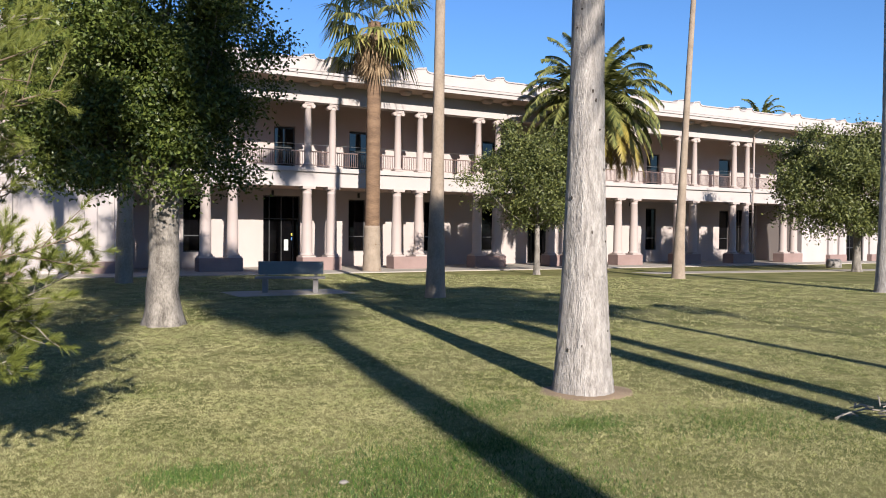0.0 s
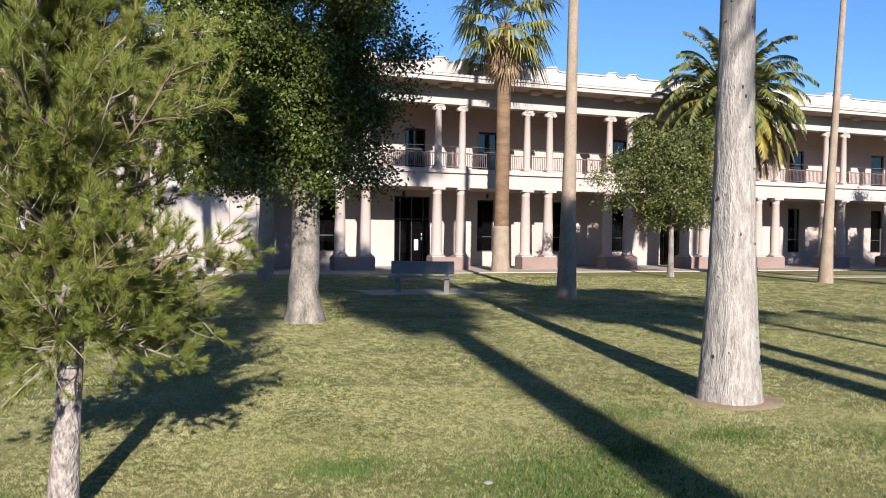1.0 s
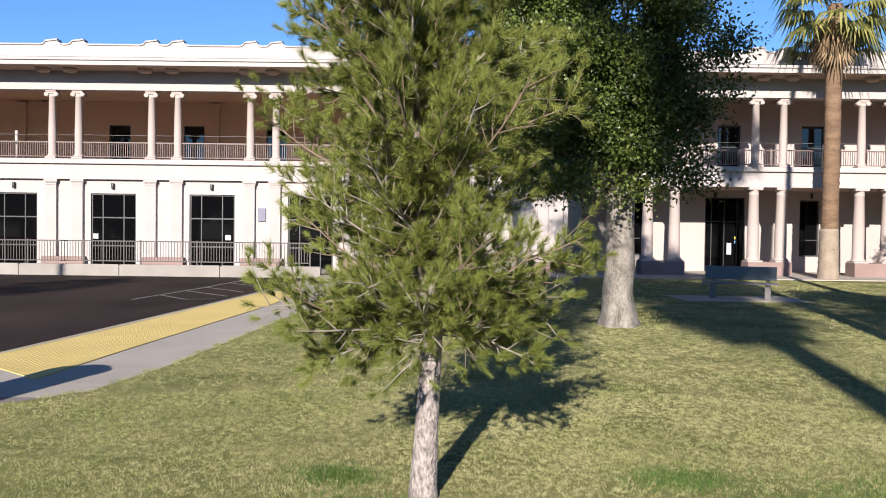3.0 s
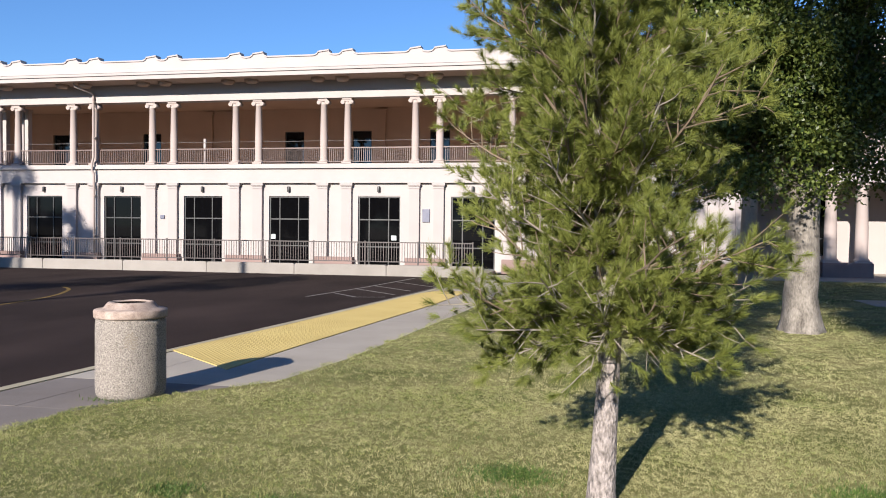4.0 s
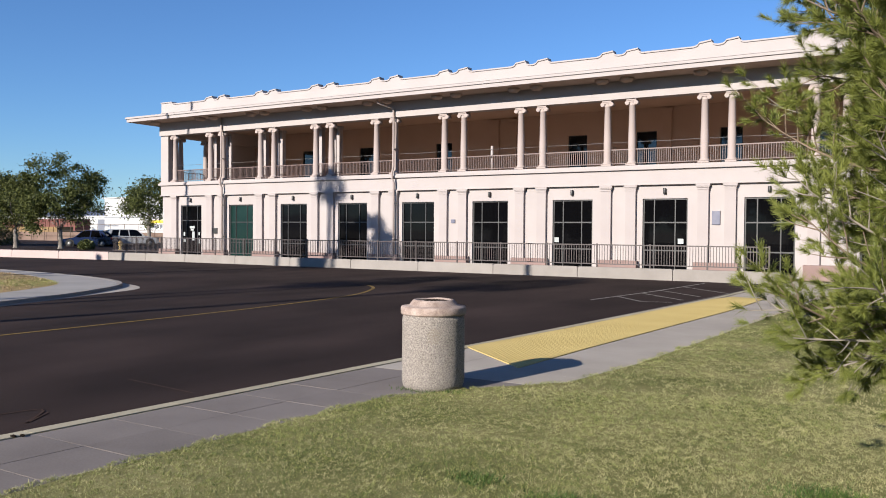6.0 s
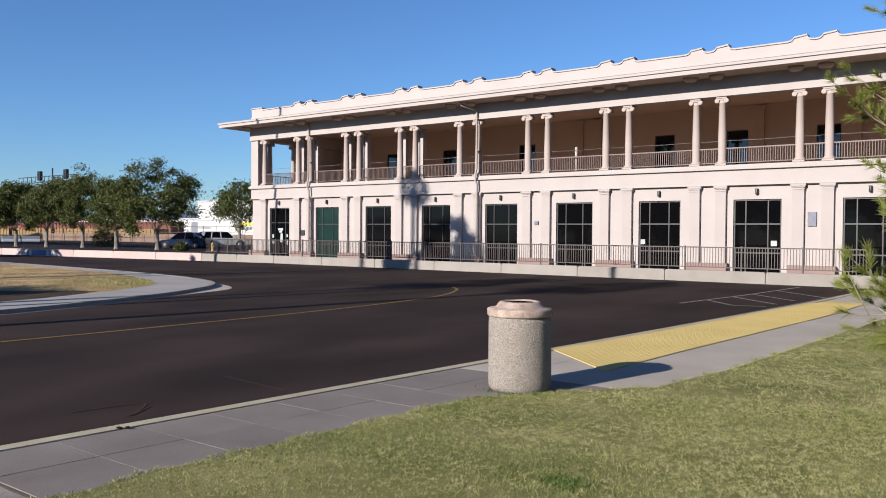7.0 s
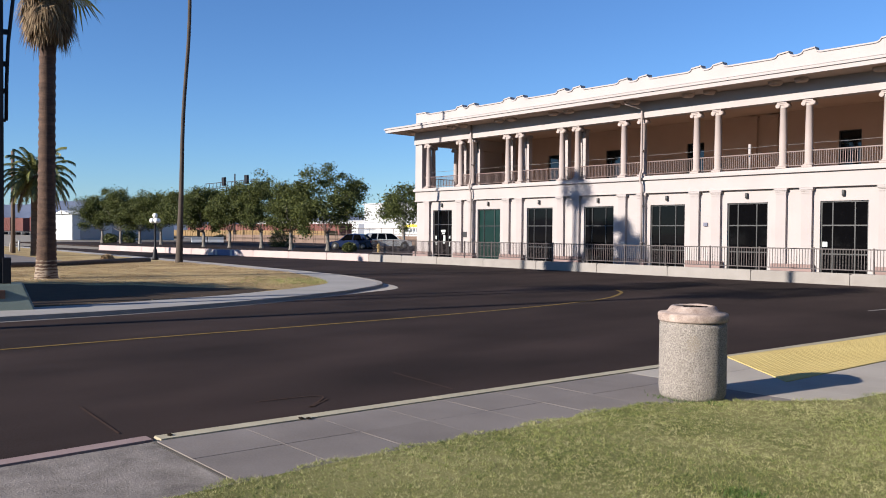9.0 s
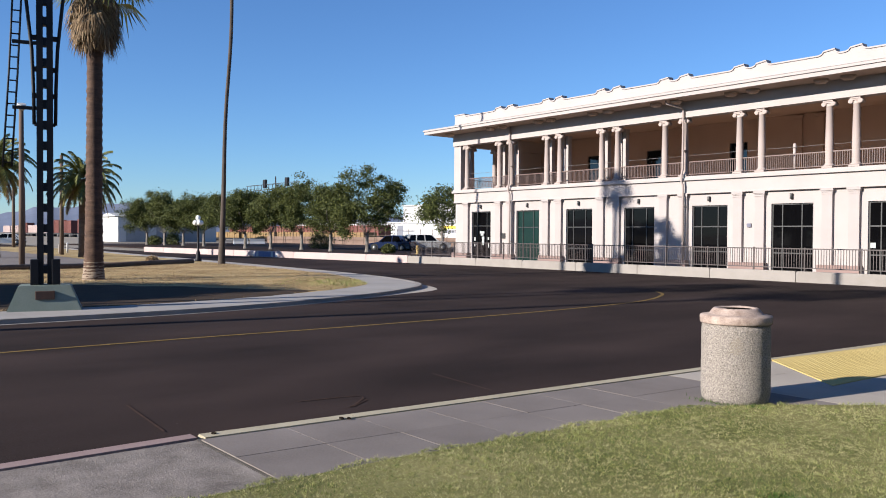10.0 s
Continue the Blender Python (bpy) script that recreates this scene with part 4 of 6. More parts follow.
def broadleaf(name, x, y, label, seed, trunk_h, trunk_r, crown, clumps, per_clump, leaf_l, leaf_w, mat, bark="bark", flare=1.4, group="", lean=(0, 0), clump_r=0.5, low=-1.0, shape=1.0, twigs=0, lobes=0, off=(0, 0)):
    """Trunk with root flare, limbs into the crown, and clumps of leaves with gaps between them.
    crown: centre height, radius along x, y and z."""
    rng = np.random.default_rng(seed)
    t = thing(name, x, y, 0, label, "tree", group)
    zc, rx, ry, rz = crown
    bm = bmesh.new()
    top = (lean[0], lean[1], trunk_h)
    pts = wobble(rng, (0, 0, -0.05), top, 7, trunk_r * 0.05)
    zs_ = [0.0, 0.06, 0.14, 0.26, 0.42, 0.65, 1.0] + [1.0 + (trunk_h - 1.0) * k / 5 for k in range(1, 6)]
    line = []
    for z in zs_:
        k = min(6.999, 7 * z / trunk_h)
        p, q = np.array(pts[int(k)]), np.array(pts[int(k) + 1])
        line.append(tuple(p + (q - p) * (k - int(k))))
    tube(bm, line, [trunk_r * (1 - 0.1 * z / trunk_h + (flare - 1) * math.exp(-z / 0.3)) for z in zs_], 18)
    for v in bm.verts:
        a_ = math.atan2(v.co.y, v.co.x)
        k = 1 + 0.05 * math.sin(3 * a_ + v.co.z) + (flare - 1) * 0.35 * math.sin(5 * a_ + 1) * math.exp(-max(0, v.co.z) / 0.25)
        v.co.x, v.co.y = v.co.x * k, v.co.y * k
    cents, hubs = [], []
    while len(hubs) < lobes:
        v = unit(rng.normal(size=3))
        if v[2] > low and all(np.linalg.norm(v - h) > 0.48 for h in hubs):
            hubs.append(v)
    while len(cents) < clumps:
        v = unit(rng.normal(size=3))
        if v[2] < low:
            continue
        if lobes and rng.random() < 0.62:
            v = hubs[len(cents) % lobes] * rng.uniform(0.52, 0.86) + rng.normal(size=3) * 0.19
            r = 1.0
        else:
            r = rng.uniform(0.35, 1.0) ** 0.5 * rng.uniform(0.82, 1.1) * (0.9 if lobes else 1)
        cents.append(np.array((lean[0] + off[0] + v[0] * rx * r, lean[1] + off[1] + v[1] * ry * r, max(trunk_h * 0.95 + 0.35 * rng.random(), zc + v[2] * rz * r * (shape if v[2] > 0 else 1)))))
    for c in cents[: max(10, clumps // 8)]:
        line = wobble(rng, np.array(top) - np.array((0, 0, rng.uniform(0, 0.08) * trunk_h)), c, 5, 0.05 * rx)
        r0 = trunk_r * rng.uniform(0.12, 0.28)
        tube(bm, line, [r0 * (1 - 0.17 * i) for i in range(6)], 6)
    part("trunk", bm, M[bark], t)
    if twigs:
        bm = bmesh.new()
        for k in range(twigs):
            c = cents[k % len(cents)]
            d = unit(rng.normal(size=3)) * rng.uniform(0.25, 0.55)
            tube(bm, wobble(rng, c - d * 0.5, c + d, 4, 0.03), [0.009, 0.008, 0.006, 0.005, 0.003], 4)
        tagged(part("twig", bm, M["twig"], t, "pale bare twigs"), kind="stuff")
    vs = []
    for c in cents:
        n = int(per_clump * rng.uniform(0.5, 1.4))
        o = rng.normal(size=(n, 3)) * clump_r * np.array((1, 1, 0.7)) * rng.uniform(0.6, 1.1)
        vs.append(leaves(rng, c + o, unit(o), leaf_l, leaf_w).reshape(-1, 3))
    tagged(part("crown", soup("crown", np.concatenate(vs), 4, M[mat]), None, t), kind="stuff")
    return t


def palm_trunk(bm, rng, h, r0, r1, lean, seg=20, rings=0.0, tau=1.9, steps=60, rough=0.012, sway=0.0):
    """A palm's trunk: swollen foot, slow taper, uneven bark."""
    rows = []
    for i in range(steps + 1):
        s = i / steps
        z = h * s ** 1.5
        f = r1 * (1.08 - 0.12 * z / h) + (r0 - r1) * math.exp(-z / tau) + 0.06 * r0 * math.exp(-z / 0.12)
        if rings:
            f *= 1 + rings * (i % 2) + rng.normal() * 0.012
        cx, cy = lean[0] * (z / h) ** 1.3 + sway * math.sin(z * 0.7) * z / h, lean[1] * (z / h) ** 1.3 + sway * math.sin(z * 0.7) * z / h
        rows.append([bm.verts.new((cx + f * (1 + 0.03 * math.sin(3 * a + z * 0.6) + rough * rng.normal()) * math.cos(a), cy + f * (1 + 0.03 * math.sin(2 * a + z * 0.4) + rough * rng.normal()) * math.sin(a), z - 0.03)) for a in (2 * math.pi * k / seg for k in range(seg))])
    for a, b in zip(rows, rows[1:]):
        for k in range(seg):
            bm.faces.new((a[k], a[(k + 1) % seg], b[(k + 1) % seg], b[k])).smooth = True
    bm.faces.new(rows[-1])
    return bm


def fan_leaf(rng, base, out, size, petiole, droop):
    """A fan of narrow pointed blades, their tips hanging, on a stalk."""
    tri = []
    out = unit(np.array(out, float))
    side = unit(np.cross(out, (0, 0, 1.0)))
    up = np.cross(side, out)
    hub = base + out * petiole
    w = 0.025
    tri += [base - side * w, base + side * w, hub]
    n = 22
    for k in range(n):
        a = math.radians(-105 + 210 * k / (n - 1))
        d = math.cos(a) * out + math.sin(a) * side + up * 0.12 * math.cos(a)
        d = unit(d)
        L = size * rng.uniform(0.85, 1.1) * (0.75 + 0.25 * math.cos(a / 1.3))
        p = unit(np.cross(d, up)) * size * 0.042
        m = hub + d * L * 0.6
        tip = hub + d * L + np.array((0, 0, -droop * L * rng.uniform(0.6, 1.4)))
        m = m + np.array((0, 0, -droop * L * 0.15))
        tri += [hub, m + p, m - p, m + p, tip, m - p]
    return tri


def fan_palm(name, x, y, label, seed, h, r0, r1, lean=(0, 0), bark="palm_bark", rings=0.0, crown=1.0, skirt=70, live=38, tau=2.5, seg=20, steps=60, foot=0.0, foot_bark="bark", sway=0.0, low=-50, shag=-64, drop=0.6):
    rng = np.random.default_rng(seed)
    t = thing(name, x, y, 0, label, "palm tree", "palms of the park")
    part("trunk", palm_trunk(bmesh.new(), rng, h, r0, r1, lean, seg, rings, tau, steps, sway=sway), M[bark], t)
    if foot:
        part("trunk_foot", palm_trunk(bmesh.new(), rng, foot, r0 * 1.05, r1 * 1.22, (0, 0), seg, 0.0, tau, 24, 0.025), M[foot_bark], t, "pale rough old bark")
    top = np.array((lean[0], lean[1], h))
    tri, dead = [], []
    for i in range(live):
        el = math.radians(low + (78 - low) * ((i + 0.5) / live))
        a = 2.399963 * i + rng.uniform(-0.3, 0.3)
        d = (math.cos(a) * math.cos(el), math.sin(a) * math.cos(el), math.sin(el))
        tri += fan_leaf(rng, top + np.array(d) * 0.15, d, 0.72 * crown * rng.uniform(0.85, 1.1), 0.82 * crown * rng.uniform(0.75, 1.15), 0.62)
    for i in range(skirt):
        el = math.radians(rng.uniform(-89, shag))
        a = rng.uniform(0, 2 * math.pi)
        d = (math.cos(a) * math.cos(el), math.sin(a) * math.cos(el), math.sin(el))
        b = top + np.array((math.cos(a) * r1, math.sin(a) * r1, -rng.uniform(0.0, drop) * crown))
        dead += fan_leaf(rng, b, d, 0.45 * crown * rng.uniform(0.7, 1.15), 0.42 * crown * rng.uniform(0.5, 1.3), 0.55)
    tagged(part("crown", soup("crown", np.array(tri), 3, M["frond"]), None, t), kind="stuff")
    if dead:
        tagged(part("dead_skirt", soup("dead_skirt", np.array(dead), 3, M["frond_dead"]), None, t, "brown hanging dead fronds"), kind="stuff")
    return t


def date_palm(name, x, y, label, seed, h, r, size=3.2, count=70, z0=0.0):
    """Arching feather fronds with many leaflets on a rough trunk."""
    rng = np.random.default_rng(seed)
    t = thing(name, x, y, z0, label, "palm tree", "date palms")
    part("trunk", palm_trunk(bmesh.new(), rng, h, r, r * 1.0, (0, 0), rings=0.07), M["palm_brown"], t)
    sets = {"frond_date": [], "frond_yellow": [], "frond_dead": []}
    for i in range(count):
        s = (i + 0.5) / count
        el = math.radians(80 - 125 * s)
        a = 2.399963 * i + rng.uniform(-0.2, 0.2)
        flat = np.array((math.cos(a), math.sin(a), 0))
        d0 = flat * math.cos(el) + np.array((0, 0, math.sin(el)))
        L = size * rng.uniform(0.85, 1.1)
        key = "frond_date" if s < 0.72 else "frond_yellow" if s < 0.9 else "frond_dead"
        p, d = np.array((0, 0, h - 0.1)) + flat * r * 0.6, d0.copy()
        n = 38
        side = np.cross(flat, (0, 0, 1.0))
        for k in range(n):
            q = p + d * L / n
            w = 0.02 * (1 - k / n) + 0.006
            sets[key] += [p - side * w, p + side * w, q]
            if k > 3:
                ll = 0.5 * size / 3.2 * math.sin(math.pi * (0.12 + 0.83 * k / n)) * rng.uniform(0.8, 1.15)
                for sg in (-1, 1):
                    o = unit(side * sg * 0.85 + d * 0.55 + np.array((0, 0, rng.uniform(-0.25, 0.25))))
                    sets[key] += [p - d * 0.02, q + d * 0.02, p + o * ll + np.array((0, 0, -0.2))]
            p = q
            d = unit(d + np.array((0, 0, -2.6 / n * (0.35 + 0.9 * k / n))))
    for key, tri in sets.items():
        tagged(part({"frond_date": "crown", "frond_yellow": "yellow_fronds", "frond_dead": "dead_fronds"}[key], soup(key, np.array(tri), 3, M[key]), None, t), kind="stuff")
    return t


def shoot(rng, p, d, length, n, needle, width):
    """A bottle-brush shoot: needles all along a twig, leaning forward, closest at the tip."""
    d = unit(np.asarray(d, float))
    s = rng.uniform(0, 1, (n, 1)) ** 0.8
    out = rng.normal(size=(n, 3))
    out = unit(out - (out @ d)[:, None] * d)
    lean = np.radians(rng.uniform(22, 58, (n, 1))) * (1.2 - 0.6 * s)
    o = d * np.cos(lean) + out * np.sin(lean) + np.array((0, 0, -0.05))
    base = p + d * length * s
    side = unit(np.cross(o, rng.normal(size=(n, 3)))) * width
    return np.stack([base - side, base + side, base + o * needle * rng.uniform(0.75, 1.12, (n, 1))], 1).reshape(-1, 3)


def pine(x, y, seed):
    """A young pine: pale scaly stem, upswept boughs, brushes of long needles at their ends."""
    rng = np.random.default_rng(seed)
    t = thing("pine_tree", x, y, 0, "young yellow-green pine with pale scaly trunk on the lawn", "tree")
    H = 6.9
    bm = bmesh.new()
    pts = [(0.0, 0.0, -0.05), (0.0, 0, 0.06), (0.015, 0, 0.4), (0.03, 0.02, 0.8), (0.035, 0.03, 1.05), (0.0, 0.0, 1.5), (-0.04, 0, 2.2), (-0.12, 0.03, 3.0), (-0.02, 0.03, 4.0), (0.2, 0, 5.4), (0.3, 0, H)]
    tube(bm, pts, [0.105, 0.088, 0.075, 0.067, 0.07, 0.058, 0.05, 0.042, 0.034, 0.022, 0.006], 14)
    for v in bm.verts:
        k = 1 + 0.09 * noise.noise(v.co * 14)
        v.co.x, v.co.y = v.co.x * k, v.co.y * k
    part("trunk", bm, M["pine_bark"], t)
    tri = []

    def stem(z):
        """The stem's middle at a height."""
        for p, q in zip(pts, pts[1:]):
            if p[2] <= z <= q[2]:
                k = (z - p[2]) / (q[2] - p[2])
                return (p[0] + (q[0] - p[0]) * k, p[1] + (q[1] - p[1]) * k, z)
        return (pts[-1][0], pts[-1][1], z)

    def brush(q, d):
        low = q[2] < 3.3
        up = unit(unit(d) + np.array((0, 0, rng.uniform(0.15, 0.6))))
        tri.append(shoot(rng, q, up, rng.uniform(0.045, 0.085), int(rng.uniform(86, 112)) if low else 30, rng.uniform(0.052, 0.074), 0.0014 if low else 0.0042))

    def line_of(p, d, L, n, curl, shake):
        line, d = [np.array(p)], unit(np.array(d, float))
        for k in range(n):
            d = unit(d + np.array((0, 0, curl)) + rng.normal(size=3) * shake)
            line.append(line[-1] + d * L / n)
        return line, d

    def bough(tw, p, d, L, curl=0.11, subs=8):
        """A bough with side twigs, and brushes on the outer part of each."""
        n = 6
        line, end = line_of(p, d, L, n, curl, 0.1)
        tube(tw, [tuple(q) for q in line], [0.003 + 0.0085 * min(1.2, L) * (1 - k / n) for k in range(n + 1)], 5, False)
        brush(line[-1], end)
        for k in range(subs):
            s = min(0.97, 0.16 + 0.82 * (k + rng.uniform(-0.2, 0.4)) / subs)
            q = line[int(s * n)] + (line[min(n, int(s * n) + 1)] - line[int(s * n)]) * (s * n % 1)
            o = unit(np.cross(end, rng.normal(size=3)))
            sub, e2 = line_of(q, unit(end * 0.7 + o * 0.85 + np.array((0, 0, 0.16))), (0.12 + 0.24 * L) * rng.uniform(0.55, 1.25) * (1.15 - 0.5 * s), 3, 0.05, 0.12)
            tube(tw, [tuple(v) for v in sub], [0.0042, 0.0034, 0.0026, 0.0018], 4, False)
            brush(sub[-1], e2)
            for f in (1, 1, 2, 2):
                if rng.random() < 0.74:
                    o = unit(np.cross(e2, rng.normal(size=3)))
                    brush(sub[f], e2 * 0.7 + o * 0.75)

    def reach(z):
        """How far the boughs reach at a height."""
        knots = ((0.8, 0.6), (1.0, 0.98), (1.5, 1.16), (2.2, 1.14), (3.0, 1.0), (3.5, 1.08), (4.0, 1.42), (4.8, 1.5), (5.7, 1.1), (7.2, 0.2))
        for (a, ra), (b, rb) in zip(knots, knots[1:]):
            if a <= z <= b:
                return ra + (rb - ra) * (z - a) / (b - a)
        return 0.2

    n = 172
    for i in range(n):
        z = 1.0 + (H - 1.1) * (i / n) ** 0.98
        a = 2.399963 * i + rng.uniform(-0.4, 0.4)
        L = reach(min(z + 0.2, H)) * float(rng.choice((0.62, 0.84, 0.95, 1.08), p=(0.2, 0.3, 0.35, 0.15))) * (1 - 0.1 * max(0.0, math.cos(a - 0.2)))
        el = rng.uniform(-0.3, 0.3) * (1 - z / H) + 0.6 * (z / H) ** 1.5
        tw = bmesh.new()
        bough(tw, stem(z), (math.cos(a) * math.cos(el), math.sin(a) * math.cos(el), math.sin(el)), L, 0.1, 14)
        part("branch", tw, M["twig" if i % 3 == 0 else "twig_brown"], t)
    # short boughs that close the crown round the stem
    for i in range(84):
        z = 1.15 + 2.6 * i / 84
        a = 2.399963 * i + 1.1
        tw = bmesh.new()
        bough(tw, stem(z), (math.cos(a), math.sin(a), rng.uniform(-0.1, 0.5)), rng.uniform(0.28, 0.6), 0.1, 8)
        part("branch", tw, M["twig_brown"], t)
    # low boughs that reach out and hang a little
    for k in range(24):
        a = 2.399963 * k + 0.6
        out = 1.08 if math.cos(a) < -0.3 else 0.82
        tw = bmesh.new()
        bough(tw, (0.02, 0.01, rng.uniform(1.0, 1.25)), (math.cos(a), math.sin(a), rng.uniform(-0.3, 0.0)), out * rng.uniform(0.65, 1.0), 0.035, 13)
        part("branch", tw, M["twig"], t)
    # one bare bough low on the trunk
    tw = bmesh.new()
    for p in ([(0.05, 0.03, 1.0), (0.25, 0.12, 1.02), (0.45, 0.22, 0.97), (0.62, 0.3, 0.99)], [(0.2, 0.1, 1.01), (0.36, 0.1, 0.93), (0.5, 0.13, 0.88)], [(0.0, 0, 1.0), (-0.14, -0.05, 0.93)]):
        tube(tw, p, [0.014 - 0.002 * k for k in range(len(p))], 6)
    part("branch", tw, M["twig"], t, "bare pale bough")
    tagged(part("needles", soup("needles", np.concatenate(tri), 3, M["needle"]), None, t), kind="stuff")


pine(-0.32, 5.33, 7)
broadleaf("shade_tree", 2.85, 14.55, "broad dark green shade tree with a thick grey trunk", 3, 2.4, 0.262, (4.8, 2.2, 2.1, 3.2), 460, 480, 0.082, 0.044, "leaf", flare=1.42, clump_r=0.25, low=-0.85, twigs=120, lobes=30, off=(-0.5, 0.25), shape=1.75)
broadleaf("olive_tree", 19.0, 25.9, "small grey-green olive tree on the lawn", 5, 2.0, 0.11, (3.65, 2.75, 2.1, 2.05), 130, 260, 0.135, 0.052, "leaf_olive", clump_r=0.32, low=-0.95, lobes=13, twigs=60)
broadleaf("olive_tree", 34.6, 22.8, "rounded olive-green tree beside the building", 6, 1.9, 0.17, (3.9, 4.4, 3.1, 2.6), 230, 270, 0.16, 0.07, "leaf_olive", clump_r=0.38, low=-0.95, lobes=20, twigs=60, off=(-0.5, 0))
fan_palm("fan_palm", 5.52, 6.75, "tall palm with a smooth grey fissured trunk", 11, 15.0, 0.305, 0.135, (0.1, 0.1), tau=1.9, seg=64, steps=150)
fan_palm("fan_palm", 10.0, 17.9, "tall palm with a pale slender trunk", 12, 16.0, 0.255, 0.105, (0.3, 0.2), "palm_mid", tau=3.2)
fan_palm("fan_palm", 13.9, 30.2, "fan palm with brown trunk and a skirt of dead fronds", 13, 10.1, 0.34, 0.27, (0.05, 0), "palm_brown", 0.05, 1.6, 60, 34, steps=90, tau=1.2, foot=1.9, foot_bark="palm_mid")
fan_palm("fan_palm", 22.4, 21.8, "slender leaning palm with pale trunk", 14, 17.0, 0.25, 0.09, (1.4, 0.3), "palm_mid", tau=3.2, sway=0.12)
fan_palm("fan_palm", 22.9, 14.2, "tall palm with a grey trunk", 15, 15.0, 0.34, 0.18, (0.2, 0.2))
fan_palm("fan_palm", 3.9, 26.4, "palm with pale stringy trunk behind the shade tree", 16, 6.4, 0.24, 0.2, (0.1, 0), "palm_mid", 0.04, 1.1, 60, 30)
fan_palm("fan_palm", 0.25, 19.3, "palm with a tan trunk behind the young pine", 19, 8.7, 0.2, 0.165, (-0.5, 0), "palm_mid", 0.03, 1.12, 8, 17, low=-62)
date_palm("date_palm", 23.2, 27.7, "date palm with arching feather fronds", 21, 7.2, 0.33, 3.5, 125)
date_palm("date_palm", 67.7, 55.0, "date palm rising behind the roof", 25, 13.3, 0.3, 3.0, 40)
# palms behind the camera whose shadows lie on the lawn and the road
# the last and thinnest stands in for an unseen slender pole
for i, (x, y, h, r, lx, ly, size, skirt, drop, shag) in enumerate(((0.75, -9.0, 14.3, 0.3, -0.75, 0.2, 1.95, 360, 2.15, -14), (5.05, -4.4, 8.9, 0.26, -0.15, 0.2, 1.6, 46, 0.6, -64), (5.9, -3.4, 8.0, 0.2, 0.1, 0.2, 1.4, 46, 0.6, -64), (7.75, -4.6, 8.4, 0.13, -0.3, 0.2, 1.2, 46, 0.6, -64), (10.2, -2.5, 6.0, 0.05, 0.0, 0.0, 0.3, 0, 0.6, -64))):
    fan_palm("fan_palm", x, y, "tall palm with a grey trunk on the lawn", 40 + i, h, r, r * 0.8, (lx, ly), crown=size, live=46, skirt=skirt, drop=drop, shag=shag)
for i, (x, y, h) in enumerate(((-32.95, 0.0, 16.3), (-30.3, -3.0, 14.4))):
    fan_palm("fan_palm", x, y, "tall slender palm on the dry island", 60 + i, h, 0.2, 0.13, (0.3, 0.0), crown=0.62, live=64, skirt=70)
for i, (x, y, h) in enumerate(((-22.6, -8.6, 12.0), (-18.7, -9.0, 12.6))):
    fan_palm("fan_palm", x, y, "tall palm with open fan crown on the dry island", 64 + i, h, 0.2, 0.14, (0.2, 0.0), crown=1.15, live=30, skirt=20)
broadleaf("shade_tree", -26.4, -6.0, "dense rounded shade tree on the dry island", 31, 1.2, 0.2, (3.8, 3.7, 2.3, 3.0), 190, 110, 0.36, 0.21, "leaf_far", clump_r=0.5)
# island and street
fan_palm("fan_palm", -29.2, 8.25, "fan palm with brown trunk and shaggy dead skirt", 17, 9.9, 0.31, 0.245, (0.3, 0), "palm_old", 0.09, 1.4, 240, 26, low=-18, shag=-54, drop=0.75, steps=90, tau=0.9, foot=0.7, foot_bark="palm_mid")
fan_palm("fan_palm", -39.9, 17.5, "very tall slender palm on the dry island", 18, 21.0, 0.18, 0.085, (1.75, 0.2), "palm_dark", tau=3, sway=0.08)
date_palm("date_palm", -55.0, 14.9, "date palm with a full crown behind the dry grass", 22, 5.0, 0.33, 2.5)
date_palm("date_palm", -56.0, 9.9, "date palm by the side road", 23, 5.8, 0.33, 2.5)
for i, (x, y, r, zc) in enumerate(((-58.2, 38.6, 3.7, 4.3), (-62.5, 37.6, 2.5, 3.75), (-69, 38.3, 2.7, 4.1), (-72.8, 37.0, 2.4, 3.7), (-77, 36.3, 2.7, 4.0), (-85, 37.4, 2.6, 3.9), (-91, 37.7, 2.7, 4.0), (-95.5, 37.0, 2.6, 3.8), (-100, 36.4, 3.0, 4.1), (-104, 35.6, 2.9, 4.0))):
    broadleaf("street_tree", x, y, "rounded dark green street tree with pale trunk", 170 + i, 1.5, 0.15, (zc - 0.3, r, r * 0.9, r * (0.84 + 0.06 * (i % 3))), 105, 200, 0.19, 0.1, "leaf_far", group="street trees", clump_r=0.36, low=-0.7, lobes=12)
broadleaf("street_tree", -74.5, 60, "dense green tree behind the building", 90, 2.0, 0.2, (4.6, 2.7, 2.7, 2.6), 60, 140, 0.28, 0.14, "leaf_far", clump_r=0.6)
for i, (x, y, r) in enumerate(((-74, 43.4, 1.5), (-103, 38.5, 1.3), (-104, 36.5, 1.0), (-54.7, 38.4, 0.6), (-41.5, 14.5, 0.3))):
    rng_ = np.random.default_rng(120 + i)
    o = unit(rng_.normal(size=(1500, 3))) * rng_.uniform(0.4, 1, (1500, 1)) * np.array((r, r, r * 0.75)) + np.array((x, y, r * 0.5))
    o = o[o[:, 2] > 0]
    tagged(part("shrub", soup("shrub", leaves(rng_, o, unit(o - np.array((x, y, 0))), 0.22, 0.1).reshape(-1, 3), 4, M["leaf_olive" if r > 0.5 else "straw"]), None), "low grey-green shrub beside the street", "shrub", "street shrubs", "stuff")

